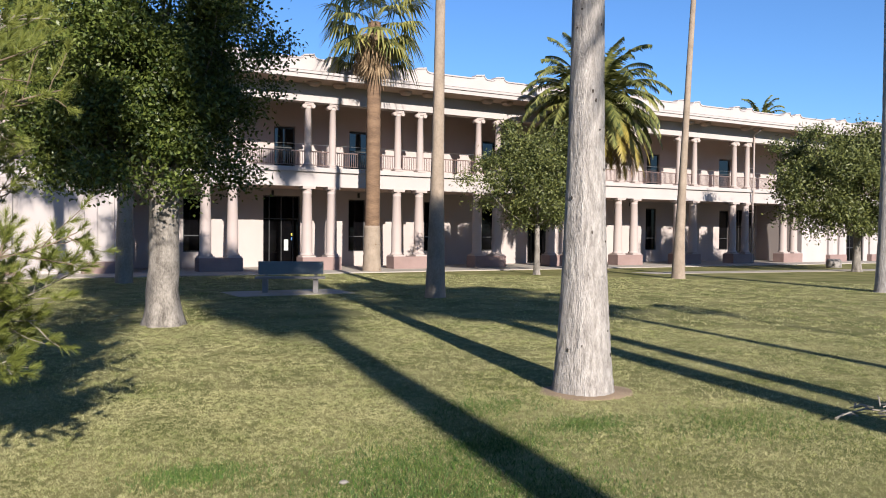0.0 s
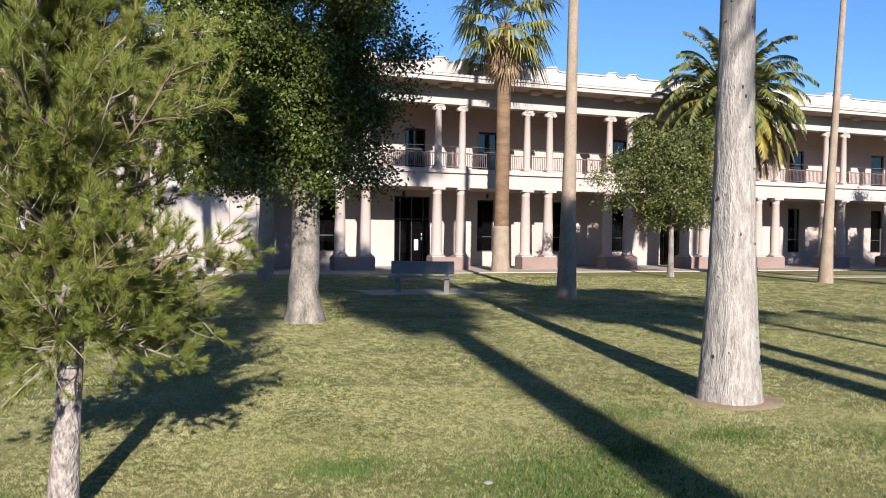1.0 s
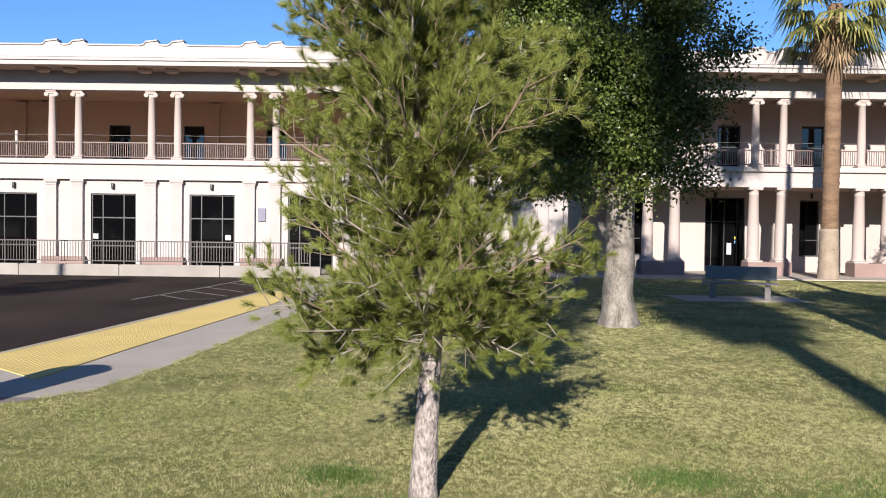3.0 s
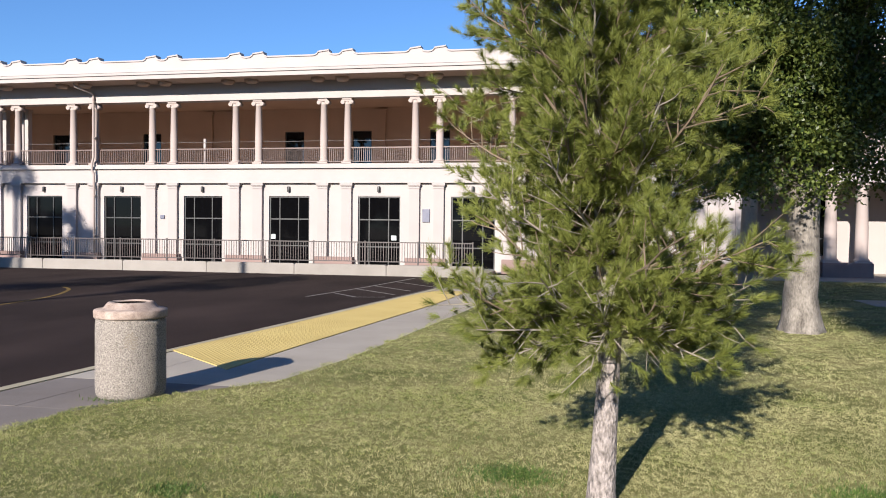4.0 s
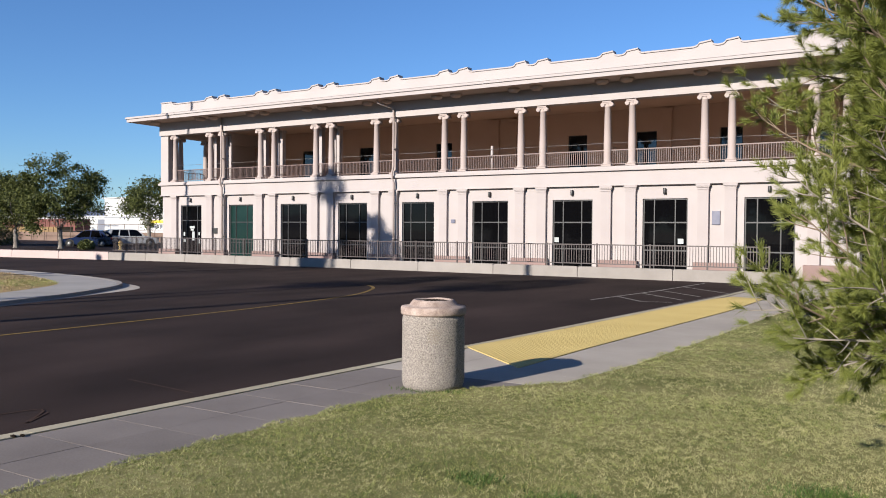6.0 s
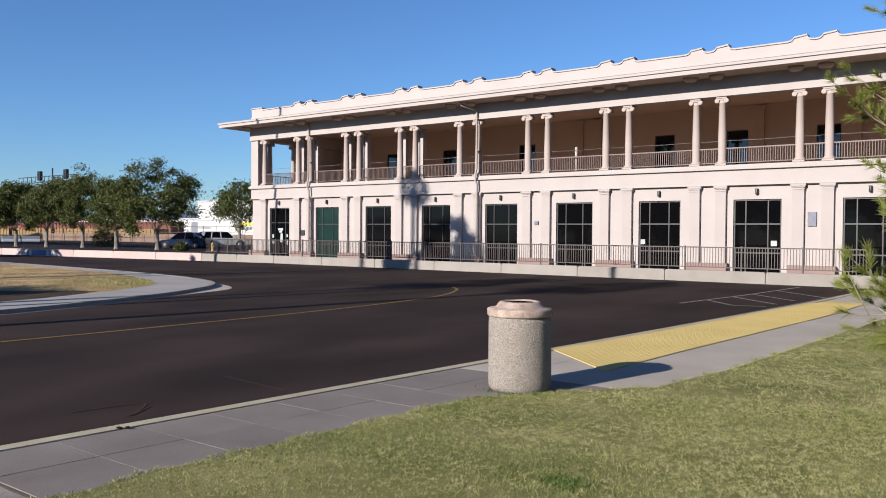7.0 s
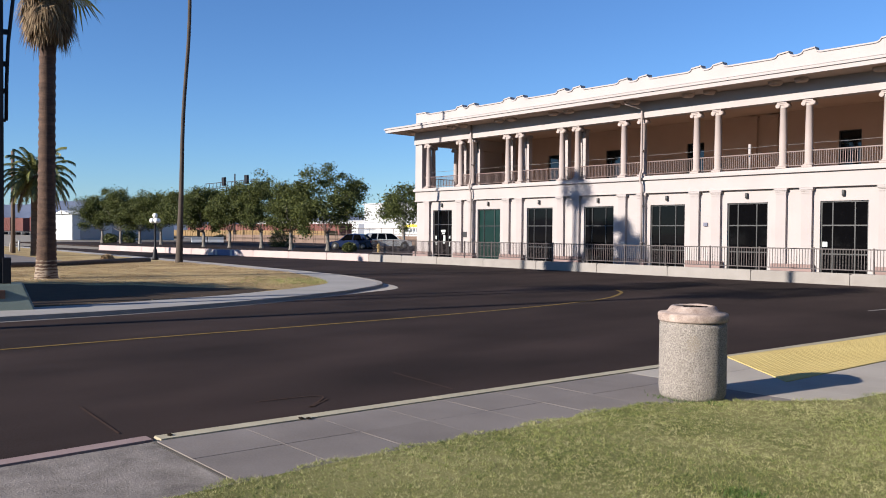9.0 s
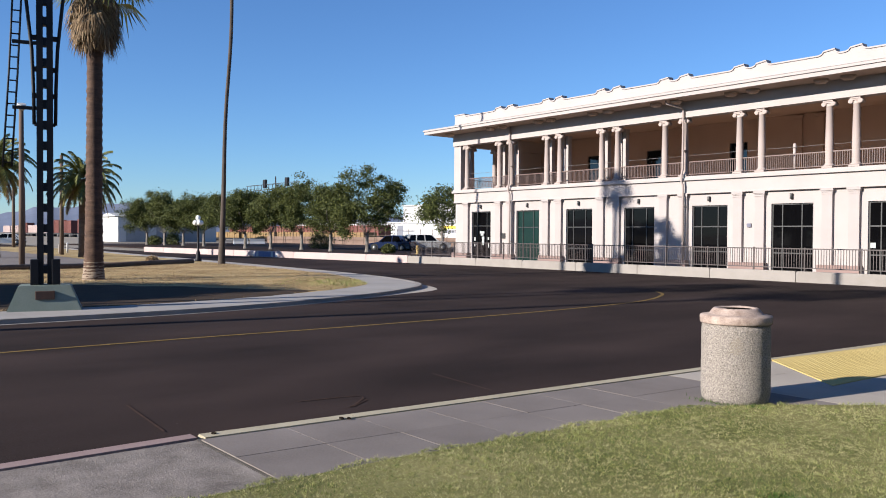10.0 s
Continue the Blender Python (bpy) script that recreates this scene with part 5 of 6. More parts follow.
# unseen tree line behind the lawn, added to cut sky light, mirrored in window panes
row = broadleaf("park_tree", -58, -46, "large dense green tree, unseen, added to cut the low sky light", 200, 2.6, 0.3, (6.2, 5.2, 4.4, 4.6), 110, 45, 0.8, 0.42, "leaf_far", group="park edge trees", clump_r=0.9)
for i in range(1, 13):
    copy_thing(row, pose(-58 + 10.5 * i, -46 - 3 * (i % 3), 0, 0, 0, 67 * i) @ Matrix.Diagonal((1, 1, 0.9 + 0.12 * (i % 3), 1)))

# ---- things on the lawn ----
b = thing("park_bench", 7.2, 20.7, 0, "blue-green park bench with grey legs on a concrete pad", "bench", rz=-22)
part("backrest", box(bmesh.new(), -0.85, 0.85, 0.16, 0.21, 0.48, 0.82, 0.012), M["bench"], b)
part("seat", box(bmesh.new(), -0.9, 0.9, -0.28, 0.14, 0.38, 0.43, 0.012), M["bench_leg"], b)
for s in (-1, 1):
    part("leg", box(bmesh.new(), s * 0.65 - 0.07, s * 0.65 + 0.07, -0.15, 0.1, -0.01, 0.378, 0.012), M["bench_leg"], b)
    bm = bmesh.new()
    box(bm, s * 0.65 - 0.04, s * 0.65 + 0.04, 0.212, 0.25, 0.2, 0.75)
    box(bm, s * 0.65 - 0.04, s * 0.65 + 0.04, 0.102, 0.25, 0.2, 0.3)
    part("bracket", bm, M["bench_leg"], b)
solid("bench_pad", box(bmesh.new(), 5.6, 8.7, 19.9, 21.6, -0.1, 0.012), M["walk_light"], "pale concrete pad under the bench", "pavement", "structure")
solid("garden_path", prism(bmesh.new(), [(24, 24.6), (60, 20.0), (60, 21.6), (24, 26.0)], -0.1, 0.012), M["walk_light"], "narrow concrete path across the lawn", "path", "structure")
solid("stone_bollard", lathe(bmesh.new(), [(0.36, 0), (0.38, 0.1), (0.36, 0.36), (0.28, 0.44), (0.05, 0.46)], 18, (37.6, 26, 0)), M["kerb_plain"], "low rounded pale stone bollard on the lawn", "bollard")
bm = bmesh.new()
lathe(bm, [(0.56, -0.02), (0.5, 0.004), (0.42, 0.016), (0.34, 0.024), (0.2, 0.03)], 48)
for v in bm.verts:
    k = 1 + 0.1 * noise.noise(v.co * 6)
    v.co = Vector((5.55 + v.co.x * k, 6.75 + v.co.y * 0.85 * k, v.co.z + 0.006 * noise.noise(v.co * 23)))
solid("soil_ring", bm, M["soil"], "ring of bare soil round a palm trunk", "soil", "structure")

# litter bin
bn = thing("litter_bin", -4.80, 7.43, -0.01, "round pebble-faced concrete litter bin with pinkish lid", "litter bin")
part("body", lathe(bmesh.new(), [(0.285, 0), (0.308, 0.018), (0.32, 0.055), (0.324, 0.12), (0.322, 0.70), (0.317, 0.757)], 48), M["bin"], bn)
bm = lathe(bmesh.new(), [(0.318, 0.758), (0.333, 0.762), (0.338, 0.775), (0.338, 0.826), (0.331, 0.838), (0.27, 0.847), (0.252, 0.853), (0.222, 0.892), (0.207, 0.906), (0.19, 0.91), (0.172, 0.902), (0.165, 0.886), (0.16, 0.872)], 56)
for v in bm.verts:
    if v.co.z > 0.84:
        k = noise.noise(Vector((v.co.x * 7, v.co.y * 7, 2.0)))
        v.co.z += 0.006 * k * (v.co.z - 0.84) / 0.07 + 0.003 * noise.noise(v.co * 40)
    v.co.x, v.co.y = v.co.x * (1 + 0.006 * noise.noise(v.co * 15)), v.co.y * (1 + 0.006 * noise.noise(v.co * 15))
lid = part("lid", bm, M["bin_lid"], bn)
# closed disc whose near-black colour stands in for the dark hollow inside
part("opening", lathe(bmesh.new(), [(0.171, 0.888), (0.171, 0.895)], 28), M["dark"], lid)
bm = bmesh.new()
for i_ in range(34):
    a_, r_ = 2.4 * i_, 0.0105 * math.sqrt(i_)
    px_, pz_ = 1.0 * r_ * math.cos(a_), 1.35 * r_ * math.sin(a_)
    bmesh.ops.create_icosphere(bm, subdivisions=1, radius=0.0115, matrix=Matrix.Translation((px_, 0.322 - math.sqrt(0.322 ** 2 - px_ ** 2) + 0.003, pz_)) @ Matrix.Diagonal((1.2, 0.5, 1.1, 1)))
part("emblem", bm, M["stain"], bn, "worn pale round patch", at=pose(0.322 * math.cos(-1.0), 0.322 * math.sin(-1.0), 0.56, 0, 0, math.degrees(-1.0) + 90))

# grass blades near the camera
rng = np.random.default_rng(5)


def blade_soup(p, h, w, mat_key, name, tilt=0.75):
    m = len(p)
    a = rng.uniform(0, 2 * np.pi, m)
    side = np.stack([np.cos(a), np.sin(a), np.zeros(m)], 1) * w * rng.uniform(0.5, 1.4, (m, 1))
    tip = np.stack([rng.normal(size=m) * tilt, rng.normal(size=m) * tilt, np.ones(m)], 1) * h * rng.uniform(0.4, 1.2, (m, 1))
    return soup(name, np.stack([p - side, p + side, p + tip], 1).reshape(-1, 3), 3, M[mat_key])


def blades(n, x0, x1, y0, y1, h, w, keep, mat_key, name):
    p = np.stack([rng.uniform(x0, x1, n), rng.uniform(y0, y1, n), np.full(n, -0.004)], 1)
    return blade_soup(p[keep(p[:, 0], p[:, 1])], h, w, mat_key, name)


def blade_ring(n, r0, r1, h, w, spread):
    """Tufts of nine blades each, in a ring round the middle of the lawn: straw, olive or green tuft by tuft."""
    r, a = np.sqrt(rng.uniform(r0 * r0, r1 * r1, n)), np.radians(rng.uniform(-82, 62, n))
    c = np.stack([r * np.sin(a), 0.3 + r * np.cos(a), np.full(n, -0.004)], 1)
    patch = np.array([noise.noise(Vector((0.9 * x_, 0.7 * y_, 3.0))) + 0.7 * noise.noise(Vector((3.1 * x_, 2.4 * y_, 8.0))) + 0.5 * noise.noise(Vector((9.0 * x_, 7.0 * y_, 5.0))) for x_, y_ in c[:, :2]])
    green = 0.13 + 0.6 * np.clip(patch, -0.2, 0.7) + 0.4 * np.clip((-0.6 - c[:, 0]) / 2.5, 0, 1) + 0.5 * np.exp(-((c[:, 0] - 3.0) ** 2 / 2.5 + (c[:, 1] - 4.9) ** 2 / 0.9))
    lush = np.repeat(rng.random(n) < green, 9)
    tall = np.repeat(h * rng.uniform(0.5, 1.5, (n, 1)) * (1 + 0.35 * patch[:, None]), 9, 0)
    p = np.repeat(c, 9, 0) + rng.normal(size=(9 * n, 3)) * np.array((spread, spread, 0))
    keep = on_lawn(p[:, 0], p[:, 1]) & (p[:, 1] < 29.3)
    return [blade_soup(p[k], tall[k], w, key, "grass") for k, key in ((keep & ~lush, "blade"), (keep & lush, "blade_green"))]


ex, ey = np.array([e[0] for e in EDGE]), np.array([e[1] for e in EDGE])


def on_lawn(x, y):
    return (x > np.interp(y, ey, ex) - 0.06 + 0.05 * np.sin(y * 9)) & (np.hypot(x - 5.55, (y - 6.75) * 1.2) > 0.4 + 0.06 * np.sin(np.arctan2(y - 6.75, x - 5.55) * 4 + x * 9))


for n, r0, r1, h, w, spread in ((96000, 4.1, 8.5, 0.019, 0.0023, 0.011), (58000, 8.5, 15.0, 0.022, 0.0035, 0.024), (28000, 15.0, 31.0, 0.03, 0.0085, 0.055)):
    for me, label in zip(blade_ring(n, r0, r1, h, w, spread), ("short mown straw-yellow grass blades on the lawn", "short mown green grass blades on the lawn")):
        tagged(part("grass", me, None), label, "grass", kind="stuff")
on_isle = lambda x, y: np.array([inside(a_, b_, k3 + [(-96, -36)]) for a_, b_ in zip(x, y)]) & ~((x < -40) & (y < 14)) & (rng.uniform(0, 1, len(x)) < 0.35 + 0.65 * (np.sin(x * 1.7 + np.sin(y * 2.3)) > -0.2)) & np.array([not inside(a_, b_, rim) for a_, b_ in zip(x, y)])
grass = part("dry_grass", blades(90000, -42.0, -18.0, 0.0, 18.5, 0.035, 0.009, on_isle, "straw", "dry_grass"), None)
tagged(grass, "dry straw-coloured grass blades on the island", "dry grass", kind="stuff")
tip = lambda x, y: np.array([inside(a_, b_, k3 + [(-96, -36)]) for a_, b_ in zip(x, y)]) & (rng.uniform(0, 1, len(x)) < np.exp(-((x + 22.2) ** 2 / 5.0 + (y - 14.6) ** 2 / 2.2)))
tagged(part("grass", blades(16000, -27.0, -20.0, 11.5, 17.5, 0.06, 0.008, tip, "blade_green", "grass"), None), "longer green grass at the island's tip", "grass", kind="stuff")
for x, y, r, n in ((-0.9, 5.7, 0.10, 400), (-0.8, 4.95, 0.13, 700), (1.35, 5.7, 0.12, 500), (2.76, 5.2, 0.3, 1100), (-2.2, 4.75, 0.08, 300), (-0.3, 4.9, 0.16, 700), (3.6, 5.4, 0.15, 500), (2.2, 4.6, 0.3, 900), (4.6, 5.6, 0.15, 400), (-1.5, 4.45, 0.12, 500), (3.1, 4.3, 0.3, 900), (0.3, 4.6, 0.2, 600), (5.9, 5.0, 0.3, 500), (4.2, 6.6, 0.2, 400), (-4.72, 7.08, 0.05, 22), (-4.48, 7.24, 0.05, 22), (-4.98, 7.14, 0.04, 12), (-1.2, 4.3, 0.1, 250), (-0.55, 4.35, 0.09, 220), (-2.9, 4.9, 0.06, 120)):
    n = n * 4
    r = r * 1.6
    q = np.stack([x + rng.normal(size=n) * r, y + rng.normal(size=n) * r * 0.7, np.zeros(n)], 1)
    s = rng.normal(size=(n, 3)) * np.array((0.0025, 0.0025, 0))
    tp = np.stack([rng.normal(size=n) * 0.6, rng.normal(size=n) * 0.6, np.ones(n)], 1) * 0.034 * rng.uniform(0.4, 1.2, (n, 1))
    tagged(part("weed_tuft", soup("weed_tuft", np.stack([q - s, q + s, q + tp], 1).reshape(-1, 3), 3, M["tuft"]), None), "bright green weed tuft in the lawn", "weeds", "weed tufts", "stuff")

fr = np.random.default_rng(77)
for k in range(16):
    p = np.array((7.16 + fr.normal() * 0.22, 4.71 + fr.normal() * 0.12, 0.03 + 0.05 * fr.random()))
    d = unit(np.array((fr.normal(), fr.normal() * 0.7, fr.normal() * 0.12))) * fr.uniform(0.15, 0.45)
    q = p + d
    q[2] = max(0.02, q[2])
    m_ = (p + q) / 2 + np.array((0, 0, 0.03))
    solid("fallen_twig", tube(bmesh.new(), [tuple(p), tuple(m_), tuple(q)], [0.006, 0.008, 0.004], 5), M["twig"], "dry pale fallen twig lying on the lawn", "twig", "", "fallen twigs")
bm = bmesh.new()
bmesh.ops.create_icosphere(bm, subdivisions=2, radius=0.028)
for v in bm.verts:
    v.co = Vector((v.co.x * 1.2, v.co.y * 0.8, v.co.z * 0.5)) * (1 + 0.15 * noise.noise(v.co * 30)) + Vector((2.18, 5.08, 0.016))
solid("pebble", bm, M["kerb_plain"], "small pale stone lying in the grass", "stone")
# knots on the trunk of the palm that stands nearest
kn = bmesh.new()
bmesh.ops.create_icosphere(kn, subdivisions=1, radius=1.0)
knot = finish(kn, "knot", M["palm_dark"])
near = [o for o in bpy.data.objects if o.name == "fan_palm"][0]
for k in range(26):
    z = 0.25 + 4.6 * fr.random()
    a_ = fr.uniform(3.2, 6.0)
    r_ = 0.135 * (1.08 - 0.12 * z / 15) + 0.17 * math.exp(-z / 1.9)
    cx_ = 0.1 * (z / 15) ** 1.3
    part("knot", knot, None, near, at=pose(cx_ + r_ * math.cos(a_), cx_ + r_ * math.sin(a_), z, 0, 0, math.degrees(a_)) @ Matrix.Diagonal((0.006, 0.011 * fr.uniform(0.6, 1.4), 0.017 * fr.uniform(0.6, 1.6), 1)))

# ---- island and street things ----
sg = thing("signal_mast", -18.85, 4.4, -0.02, "black riveted iron signal mast on a green concrete base with plaque", "signal mast", rz=76)
bm = bmesh.new()
lo = [(-0.7, -0.55), (0.7, -0.55), (0.7, 0.55), (-0.7, 0.55)]
vs = [bm.verts.new((x, y, 0)) for x, y in lo] + [bm.verts.new((x * 0.7, y * 0.7, 0.52)) for x, y in lo]
for f in ((4, 5, 6, 7), (0, 1, 5, 4), (1, 2, 6, 5), (2, 3, 7, 6), (3, 0, 4, 7)):
    bm.faces.new([vs[i] for i in f])
bmesh.ops.bevel(bm, geom=list(bm.edges), offset=0.02, segments=2, affect="EDGES")
part("base", bm, M["green_base"], sg, "green painted concrete base")
part("plaque", box(bmesh.new(), -0.18, 0.18, -0.5, -0.42, 0.24, 0.41, 0.01), M["bronze"], sg, "bronze plaque")
for s in (-1, 1):
    bm = box(bmesh.new(), s * 0.2 - 0.08, s * 0.2 + 0.08, -0.2, 0.2, 0.52, 1.05, 0.015)
    part("foot", bm, M["black"], sg)
    part("mast_rail", box(bmesh.new(), s * 0.095 - 0.06, s * 0.095 + 0.06, -0.11, 0.11, 0.53, 11.0), M["black"], sg)
for i in range(24):
    z = 0.75 + 0.43 * i
    part("batten_plate", box(bmesh.new(), -0.034, 0.034, -0.1, 0.1, z, z + 0.17), M["black"], sg)
for s in (-1, 1):
    bm = bmesh.new()
    tube(bm, [(s * 0.2, 0.0, 3.85), (s * 0.21, 0, 4.6), (s * 0.24, 0, 5.4), (s * 0.34, 0, 6.4), (s * 0.5, 0, 7.6)], [0.04] * 5, 6)
    tube(bm, [(s * 0.2, 0.0, 3.85), (s * 0.1, 0, 3.87)], [0.04] * 2, 6)
    part("bracket", bm, M["black"], sg)
    for z in (4.4, 4.95, 5.6):
        part("bracket_tie", box(bmesh.new(), min(s * 0.15, s * 0.24), max(s * 0.15, s * 0.24), -0.03, 0.03, z, z + 0.1), M["black"], sg)
lad = part("ladder", tube(bmesh.new(), [(-0.78, 0, 2.95), (-0.66, 0, 4.9), (-0.54, 0, 7.5), (-0.5, 0, 10.5)], [0.022] * 4, 6), M["black"], sg)
part("stile", tube(bmesh.new(), [(-0.62, 0, 2.95), (-0.5, 0, 4.9), (-0.38, 0, 7.5), (-0.34, 0, 10.5)], [0.022] * 4, 6), M["black"], lad)
for i in range(24):
    z = 3.05 + 0.24 * i
    x = -0.78 + 0.12 * min(1, (z - 2.95) / 1.95) + 0.12 * max(0, min(1, (z - 4.9) / 2.6))
    part("rung", tube(bmesh.new(), [(x, 0, z), (x + 0.16, 0, z)], [0.016, 0.016], 5), M["black"], lad)
for z in (4.15, 5.5):
    part("ladder_tie", box(bmesh.new(), -0.6, -0.15, -0.025, 0.025, z, z + 0.07), M["black"], sg)

lp = thing("street_lamp", -44.3, 18.05, 0.0, "black street lamp with white glass globes", "street lamp")
part("pole", lathe(bmesh.new(), [(0.19, -0.1), (0.19, 0.1), (0.13, 0.2), (0.11, 0.5), (0.06, 0.62), (0.05, 1.92), (0.08, 1.97), (0.04, 2.05)], 14), M["black"], lp)
for dx, dy, z in ((-0.17, 0, 2.14), (0.17, 0, 2.14), (0, 0.17, 2.14), (0, -0.17, 2.14), (0, 0, 2.42)):
    part("globe", lathe(bmesh.new(), [(0.04, -0.14)] + [(0.14 * math.cos(a), 0.14 * math.sin(a)) for a in (math.radians(d) for d in range(-70, 81, 15))], 14, (dx, dy, z)), M["globe"], lp)
part("bracket", box(bmesh.new(), -0.17, 0.17, -0.02, 0.02, 1.98, 2.02), M["black"], lp)

for x, y, h, r in ((-43.3, 8.9, 7.4, 0.14), (-61.8, 15.2, 7.0, 0.15), (-92, 18, 7.6, 0.17), (-97, 20, 6.4, 0.15)):
    p = thing("utility_pole", x, y, 0, "weathered wooden utility pole", "utility pole", "utility poles")
    part("pole", tube(bmesh.new(), [(0, 0, -0.1), (0.02, 0, h * 0.5), (0, 0, h)], [r, r * 0.9, r * 0.75], 10), M["pole_wood"], p)
    if h == 7.4:
        part("lamp_head", tube(bmesh.new(), [(0, 0, h), (0.05, 0, h + 0.12), (0.12, 0, h + 0.3)], [0.1, 0.22, 0.2], 10), M["shed"], p)


def car(x, y, rz, paint, label, L=4.4, W=1.8, H=1.45, suv=False):
    """A parked car, its nose at the low end of x: body with arches, glazed cabin between pillars, roof, wheels, lamps."""
    t = thing("parked_car", x, y, ROAD, label, "car", "parked cars", rz=rz)
    belt = 0.98 if suv else 0.9
    hood = 0.92 if suv else 0.8
    sill = 0.3 if suv else 0.24
    lower_ = [(-0.49, sill), (-0.5, 0.5), (-0.485, hood - 0.16), (-0.44, hood - 0.05), (-0.34, hood), (-0.22, belt), (0.40 if suv else 0.38, belt + 0.04), (0.485, belt + 0.02), (0.5, 0.62), (0.49, sill)]
    rear = 0.47 if suv else 0.40
    upper_ = [(-0.23, belt - 0.03), (-0.09, H * 0.945), (-0.03, H - 0.02), (0.36 if suv else 0.18, H - 0.02), (rear - 0.04 if suv else 0.27, H * 0.93), (rear, belt)]

    def extrude(profile, w0, w1, bev=0.05):
        bm = bmesh.new()
        zmax, zmin = max(z for _, z in profile), min(z for _, z in profile)
        rows = [[bm.verts.new((px * L, sy * (w0 + (w1 - w0) * (z - zmin) / (zmax - zmin)) / 2, z)) for px, z in profile] for sy in (-1, 1)]
        n = len(profile)
        bm.faces.new(rows[0])
        bm.faces.new(rows[1][::-1])
        for i in range(n):
            bm.faces.new((rows[0][i], rows[1][i], rows[1][(i + 1) % n], rows[0][(i + 1) % n]))
        bmesh.ops.recalc_face_normals(bm, faces=bm.faces)
        bmesh.ops.bevel(bm, geom=list(bm.edges), offset=bev, segments=2, affect="EDGES")
        return bm

    part("body", extrude(lower_, W, W * 0.95, 0.06), M[paint], t)
    part("cabin", extrude(upper_, W * 0.9, W * 0.72, 0.03), M["glass"], t)
    part("roof", extrude([(-0.07, H * 0.955), (-0.02, H), (0.36 if suv else 0.19, H + 0.005), (0.43 if suv else 0.26, H * 0.955)], W * 0.76, W * 0.7, 0.02), M[paint], t)
    wb, wt, zt = W * 0.905 / 2, W * 0.745 / 2, H * 0.95
    for sy in (-1, 1):
        for xb, xt, wd in ((-0.225, -0.085, 0.012), (0.07, 0.08, 0.009), (0.27, 0.25, 0.011) if suv else (0.30, 0.24, 0.011), (rear - 0.01, rear - 0.06 if suv else 0.27, 0.03)):
            bm = bmesh.new()
            lo = [bm.verts.new((px * L, sy * yy, belt - 0.02)) for px, yy in ((xb - wd, wb + 0.012), (xb + wd, wb + 0.012), (xb + wd, wb - 0.04), (xb - wd, wb - 0.04))]
            hi = [bm.verts.new((px * L, sy * yy, zt)) for px, yy in ((xt - wd, wt + 0.012), (xt + wd, wt + 0.012), (xt + wd, wt - 0.04), (xt - wd, wt - 0.04))]
            bm.faces.new(lo)
            bm.faces.new(hi)
            for k in range(4):
                bm.faces.new((lo[k], lo[(k + 1) % 4], hi[(k + 1) % 4], hi[k]))
            bmesh.ops.recalc_face_normals(bm, faces=bm.faces)
            part("pillar", bm, M[paint], t)
        for px in (-0.32, 0.31):
            r = 0.35 if suv else 0.32
            part("wheel_arch", lathe(bmesh.new(), [(r + 0.06, -0.02), (r + 0.06, 0.02)], 20), M["tyre"], t, at=pose(px * L, sy * (W / 2 - 0.015), r + 0.02, 90))
            wheel = part("wheel", lathe(bmesh.new(), [(0.2, -0.1), (r - 0.015, -0.09), (r, 0), (r - 0.015, 0.09), (0.2, 0.1)], 18), M["tyre"], t, at=pose(px * L, sy * (W / 2 - 0.085), r, 90))
            part("rim", lathe(bmesh.new(), [(0.05, -0.112), (0.2, -0.106), (0.2, 0.106), (0.05, 0.112)], 14), M["rim"], wheel)
        part("tail_lamp", box(bmesh.new(), 0.475 * L, 0.502 * L, sy * W * 0.4 - 0.12, sy * W * 0.4 + 0.12, belt - 0.22, belt - 0.02, 0.015), M["lamp_red"], t)
        part("head_lamp", box(bmesh.new(), -0.497 * L, -0.46 * L, sy * W * 0.38 - 0.16, sy * W * 0.38 + 0.16, hood - 0.2, hood - 0.08, 0.015), M["rim"], t)
        part("mirror", box(bmesh.new(), -0.19 * L, -0.17 * L, min(sy * 0.5 * W, sy * (0.5 * W + 0.16)), max(sy * 0.5 * W, sy * (0.5 * W + 0.16)), belt + 0.02, belt + 0.14, 0.015), M[paint], t)
    part("bumper", box(bmesh.new(), 0.47 * L, 0.508 * L, -W * 0.45, W * 0.45, 0.32, 0.5, 0.03), M["tyre"], t)


car(-64.5, 45.6, 36, "car_blue", "dark blue hatchback parked on asphalt", 4.4, 1.8, 1.5)
car(-63.8, 49.4, 245, "car_white", "silver sport utility car parked on asphalt", 4.6, 1.85, 1.62, True)
bm = bmesh.new()
prism(bm, [(-44, 30), (-44, 62), (-118, 62), (-118, 29)], -0.14, -0.02)
solid("car_park", bm, M["asphalt"], "dark asphalt car park behind the kerb wall", "car park", "structure")
hy = thing("fire_hydrant", -50.9, 38.5, 0, "small yellow fire hydrant by the fence", "fire hydrant")
part("body", lathe(bmesh.new(), [(0.16, -0.1), (0.16, 0.05), (0.11, 0.08), (0.11, 0.5), (0.15, 0.52), (0.13, 0.62), (0.04, 0.7)], 14), M["hydrant"], hy)
part("nozzle", tube(bmesh.new(), [(-0.2, 0, 0.4), (0.2, 0, 0.4)], [0.06, 0.06], 10), M["hydrant"], hy)


def block(name, x0, x1, y0, y1, z1, mat, label, category, group=""):
    return solid(name, box(bmesh.new(), x0, x1, y0, y1, -0.15, z1), M[mat], label, category, "", group)


